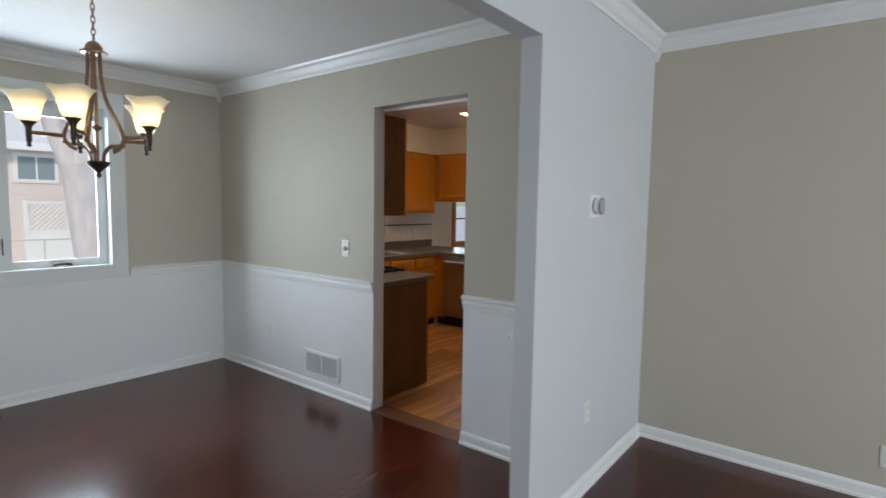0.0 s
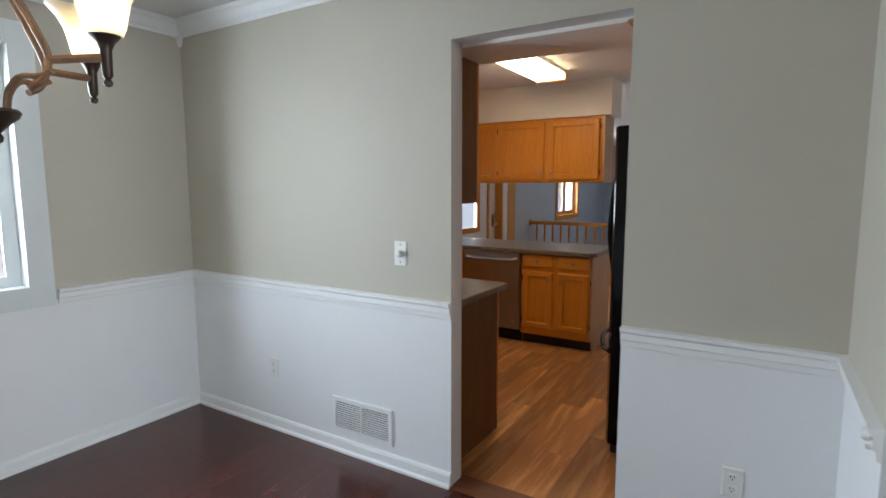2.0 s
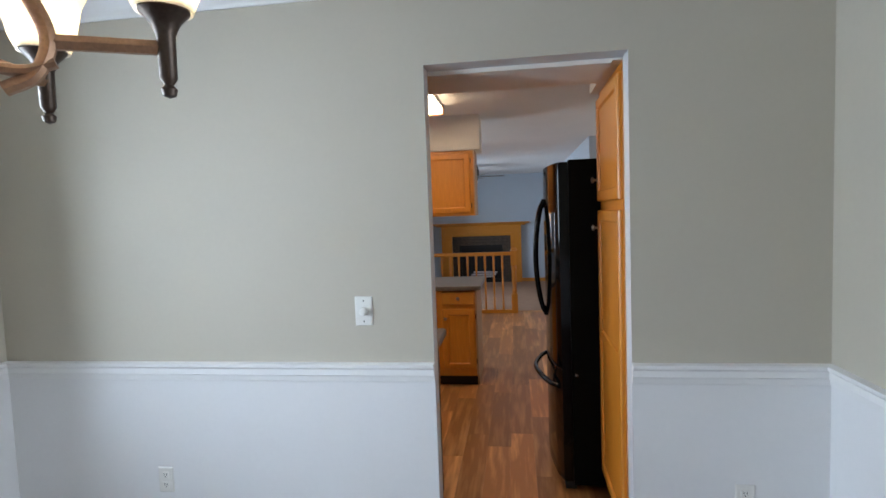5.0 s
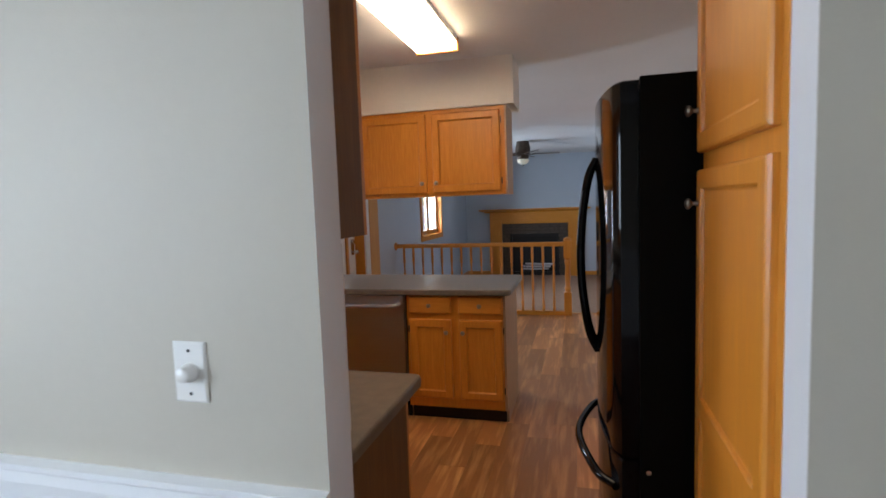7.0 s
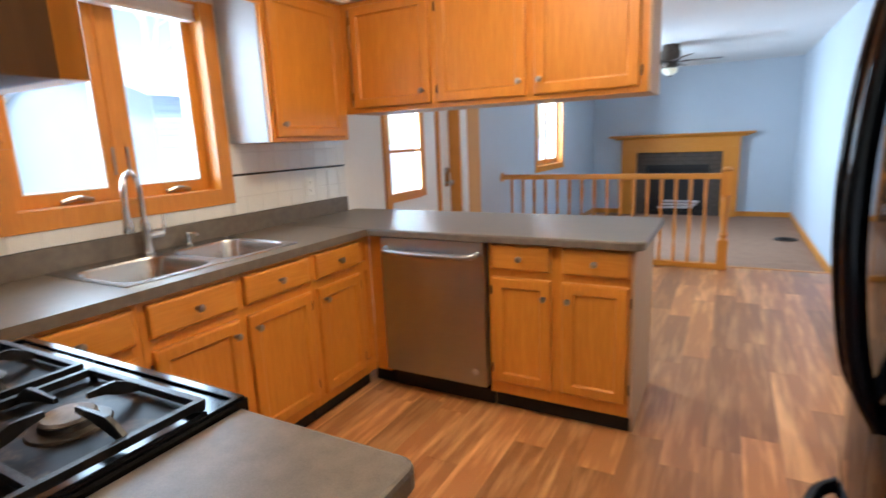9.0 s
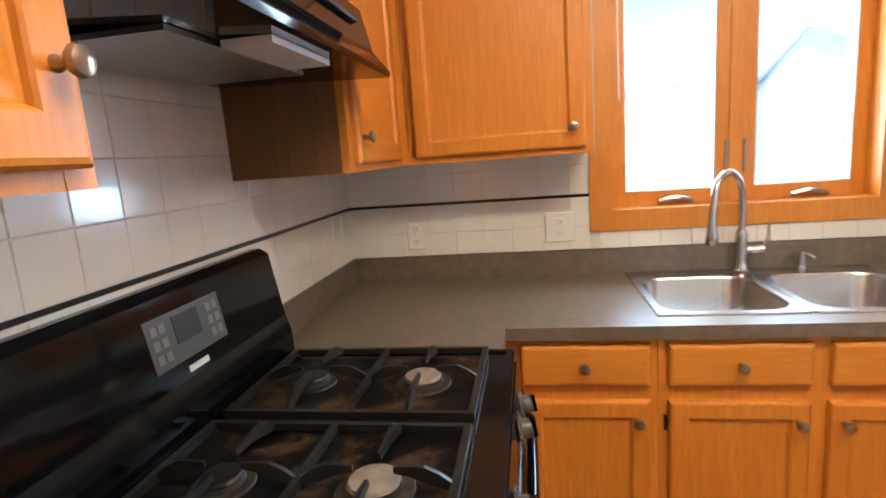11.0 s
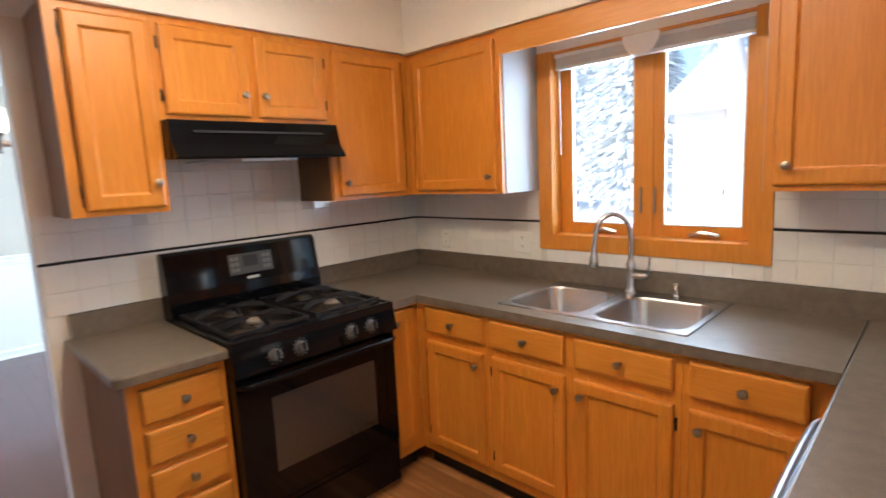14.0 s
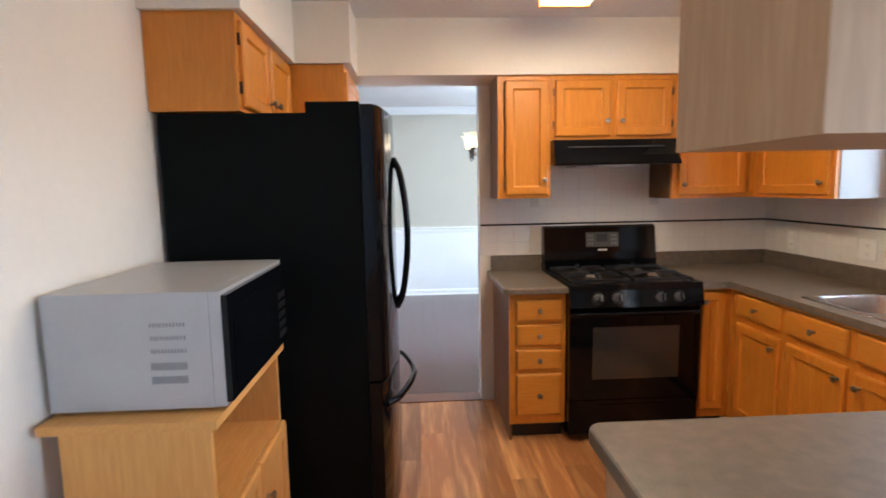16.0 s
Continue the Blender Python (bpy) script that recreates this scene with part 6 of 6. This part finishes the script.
house("house", -19.5, -1.2, 9.0, 2.95, SIDING, "beige neighbour house with snowy roof", [(4.85, 2.40, 0.95, 0.72), (2.95, 2.40, 0.95, 0.72), (2.95, 1.15, 1.0, 0.62), (0.9, 2.40, 0.95, 0.72)])
house("garage", -13.5, 10.2, 16.5, 2.6, GARAGE_SIDING, "blue-grey garage with snowy roof", [(13.0, 1.4, 1.0, 0.8)], 1.3, 7)
fen = thing("fence", (-17.8, 5.0, -0.6), "white lattice-topped fence panel in the snow", "fence")
for y in (4.15, 6.0):
    part("post", boxes((-17.86, -17.76, y - 0.05, y + 0.05, -0.62, 1.45)), TRIM, fen)
part("lower_panel", boxes((-17.82, -17.79, 4.2, 5.95, -0.5, 0.55)), TRIM, fen)
for z in (0.55, 1.35):
    part("rail", boxes((-17.84, -17.78, 4.2, 5.95, z, z + 0.07)), TRIM, fen)
for k in range(-5, 14):
    for s in (1, -1):
        y = 4.2 + k * 0.13
        pts = []
        for z in (0.62, 1.35):
            yy = y + (z - 0.62) * (1 if s > 0 else -1) + (0 if s > 0 else 0.73)
            pts.append((yy, z))
        (ya, za), (yb, zb2) = pts
        def clipped(p, q):
            t0, t1 = 0.0, 1.0
            for lim, sg in ((4.2, 1), (5.95, -1)):
                fa, fb = (p[0] - lim) * sg, (q[0] - lim) * sg
                if fa < 0 and fb < 0:
                    return None
                if fa < 0:
                    t0 = max(t0, fa / (fa - fb))
                if fb < 0:
                    t1 = min(t1, fa / (fa - fb))
            return (t0, t1) if t1 - t0 > 0.05 else None
        c = clipped((ya, za), (yb, zb2))
        if c:
            P0 = (ya + (yb - ya) * c[0], za + (zb2 - za) * c[0])
            P1 = (ya + (yb - ya) * c[1], za + (zb2 - za) * c[1])
            part("slat", tube(bmesh.new(), [(-17.81 + 0.006 * s, *P0), (-17.81 + 0.006 * s, *P1)], 0.016, 4), TRIM, fen)
for i in range(11):
    y = 1.5 + i * 0.9
    f2 = part("wire_post", tube(bmesh.new(), [(-16.5, y, -0.62), (-16.5, y, 0.45)], 0.025, 6), MARK, fen)
part("wire_rail", tube(bmesh.new(), [(-16.5, 1.2, 0.43), (-16.5, 10.8, 0.43)], 0.02, 6), MARK, fen)

# ---- tiles of the kitchen wall ----
TS, GAP = 0.1091, 0.0016


def tile_mesh(n, w, h):
    key = f"tile_{n}_{w:.4f}_{h:.4f}"
    if key in bpy.data.meshes:
        return bpy.data.meshes[key]
    bm = ring_mesh([rect(-w / 2, w / 2, -h / 2, h / 2, 0), rect(-w / 2, w / 2, -h / 2, h / 2, 0.0055), rect(-w / 2 + 0.0016, w / 2 - 0.0016, -h / 2 + 0.0016, h / 2 - 0.0016, 0.0068)])
    u, out = AXES[n]
    bm.transform(Matrix(((u.x, out.x, 0, 0), (u.y, out.y, 0, 0), (0, 0, 1, 0), (0, 0, 0, 1))))
    bmesh.ops.recalc_face_normals(bm, faces=bm.faces[:])
    me = bpy.data.meshes.new(key)
    bm.to_mesh(me)
    bm.free()
    me.materials.append(TILE)
    return me


def tiling(name, n, plane, lo, hi, z0, z1, blocks, start):
    """Square tiles on a bed of grout, with a black liner strip; blocks (a0, a1, z0, z1) stay free."""
    bed = thing(name, (plane, lo, z0) if n[1] == "x" else (lo, plane, z0), "cream square wall tiles with a thin black liner", "tile", "", "structure")
    s = 1 if n[0] == "+" else -1
    levels, z = [], 1.0145
    levels.append((z, 1.0145 + 0.0895))
    z = 1.0145 + 0.0895 + GAP
    levels.append((z, z + TS))
    liner = (z + TS + GAP, z + TS + GAP + 0.011)
    z = liner[1] + GAP
    while z < z1:
        levels.append((z, min(z + TS, z1)))
        z += TS + GAP
    cells_bed = []
    cuts = sorted({lo, hi} | {b[0] for b in blocks} | {b[1] for b in blocks})
    for a, b in zip(cuts, cuts[1:]):
        am = (a + b) / 2
        if a < lo - 1e-6 or b > hi + 1e-6:
            continue
        lv = sorted({z0, z1} | {q[2] for q in blocks} | {q[3] for q in blocks})
        for c0, c1 in zip(lv, lv[1:]):
            cm = (c0 + c1) / 2
            if c0 < z0 - 1e-6 or c1 > z1 + 1e-6 or any(q[0] < am < q[1] and q[2] < cm < q[3] for q in blocks):
                continue
            d0, d1 = sorted((plane, plane + s * 0.0085))
            cells_bed.append((a, b, d0, d1, c0, c1) if n[1] == "y" else (d0, d1, a, b, c0, c1))
    part("grout", slab_mesh(cells_bed, lambda d, c: 0), GROUT, bed)

    def free(a, b, c, d):
        return not any(a < q[1] - 1e-4 and b > q[0] + 1e-4 and c < q[3] - 1e-4 and d > q[2] + 1e-4 for q in blocks)

    def clip_to(a, b, c, d):
        """Cuts a tile back at the blocks' edges."""
        for q in blocks:
            if a < q[1] and b > q[0] and c < q[3] and d > q[2]:
                if a < q[0] - 0.012:
                    b = q[0]
                elif b > q[1] + 0.012:
                    a = q[1]
                elif c < q[2] - 0.012:
                    d = q[2]
                elif d > q[3] + 0.012:
                    c = q[3]
                else:
                    return None
        return (a, b, c, d) if b - a > 0.008 and d - c > 0.008 else None

    def one(a, b, c, d, mat=None):
        w, h = round(b - a, 3), round(d - c, 3)
        me = tile_mesh(n, w, h)
        o = new("tile", me)
        if mat:
            o.data = me.copy()
            o.data.materials[0] = mat
            o.name = "liner_tile"
        mid2 = ((a + b) / 2, plane + s * 0.0035, (c + d) / 2) if n[1] == "y" else (plane + s * 0.0035, (a + b) / 2, (c + d) / 2)
        o.location = mid2
        o.parent = bed
        o.matrix_parent_inverse = Matrix.Translation(-bed.location)
    for z_lo, z_hi in levels:
        a = start
        while a < hi:
            x0, x1 = max(a, lo), min(a + TS, hi)
            if x1 - x0 > 0.01:
                r = clip_to(x0, x1, z_lo, z_hi)
                if r:
                    one(*r)
            a += TS + GAP
    spans = [(lo, hi)]
    for q in blocks:
        if q[2] < liner[0] and q[3] > liner[1]:
            spans = [t for s0, s1 in spans for t in ((s0, min(s1, q[0])), (max(s0, q[1]), s1)) if t[1] - t[0] > 0.02]
    for s0, s1 in spans:
        one(s0 + 0.001, s1 - 0.001, liner[0], liner[1], LINER)


tiling("tile_range_wall", "+y", YK, XK + 0.0085, -2.632, 1.0135, 1.75, [(-4.63, -3.7915, 1.385, 3), (-3.03, -2.6, 1.404, 3)], -4.632)
tiling("tile_window_wall", "+x", XK, YK + 0.0005, 5.605, 1.0135, 1.384, [(3.613, 4.671, 1.078, 3)], 2.652)


# ---- floor boards ----
def planks(name, x0, x1, y0, y1, z, width, lengths, mat, label, seed, skip=None):
    rnd = random.Random(seed)
    fl = setting(part(name, boxes((x0, x1, y0, y1, z - 0.06, z - 0.006)), JOINT), label, "floor")
    x = x0
    while x < x1 - 0.01:
        w = min(width, x1 - x)
        y = y0 - rnd.uniform(0, lengths[0])
        while y < y1 - 0.01:
            L = rnd.choice(lengths)
            a, b = max(y, y0), min(y + L, y1)
            y += L
            if b - a < 0.02 or (skip and skip(x + w / 2, (a + b) / 2)):
                continue
            key = f"plank_{name}_{w:.3f}_{b - a:.3f}"
            me = bpy.data.meshes.get(key)
            if not me:
                ww, ll = w - 0.00016, b - a - 0.00016
                bm = ring_mesh([[(sx * ww / 2, sy * ll / 2, -0.006) for sx, sy in ((-1, -1), (1, -1), (1, 1), (-1, 1))], [(sx * ww / 2, sy * ll / 2, -0.0005) for sx, sy in ((-1, -1), (1, -1), (1, 1), (-1, 1))],
                                [(sx * (ww / 2 - 0.0004), sy * (ll / 2 - 0.0004), 0) for sx, sy in ((-1, -1), (1, -1), (1, 1), (-1, 1))]])
                bmesh.ops.recalc_face_normals(bm, faces=bm.faces[:])
                me = bpy.data.meshes.new(key)
                bm.to_mesh(me)
                bm.free()
                me.materials.append(mat)
            o = new("plank", me)
            o.location = (x + w / 2, (a + b) / 2, z)
            o.parent = fl
        x += width
    return fl


planks("floor_kitchen", XK, XR, YK + 0.021, YF - 0.036, 0.0, 0.152, (1.22, 1.22, 0.9, 1.05), PLANK, "brown wood-look plank floor of the kitchen", 3)
planks("floor_dining", XD, XS1, YB, YD - 0.011, 0.0, 0.127, (1.6, 1.2, 1.9, 1.4), CHERRY, "glossy dark cherry plank floor", 5)
planks("floor_living", XS1, 4.0, -3.0, YL, 0.0, 0.127, (1.6, 1.9, 2.1), CHERRY, "glossy dark cherry plank floor", 6)
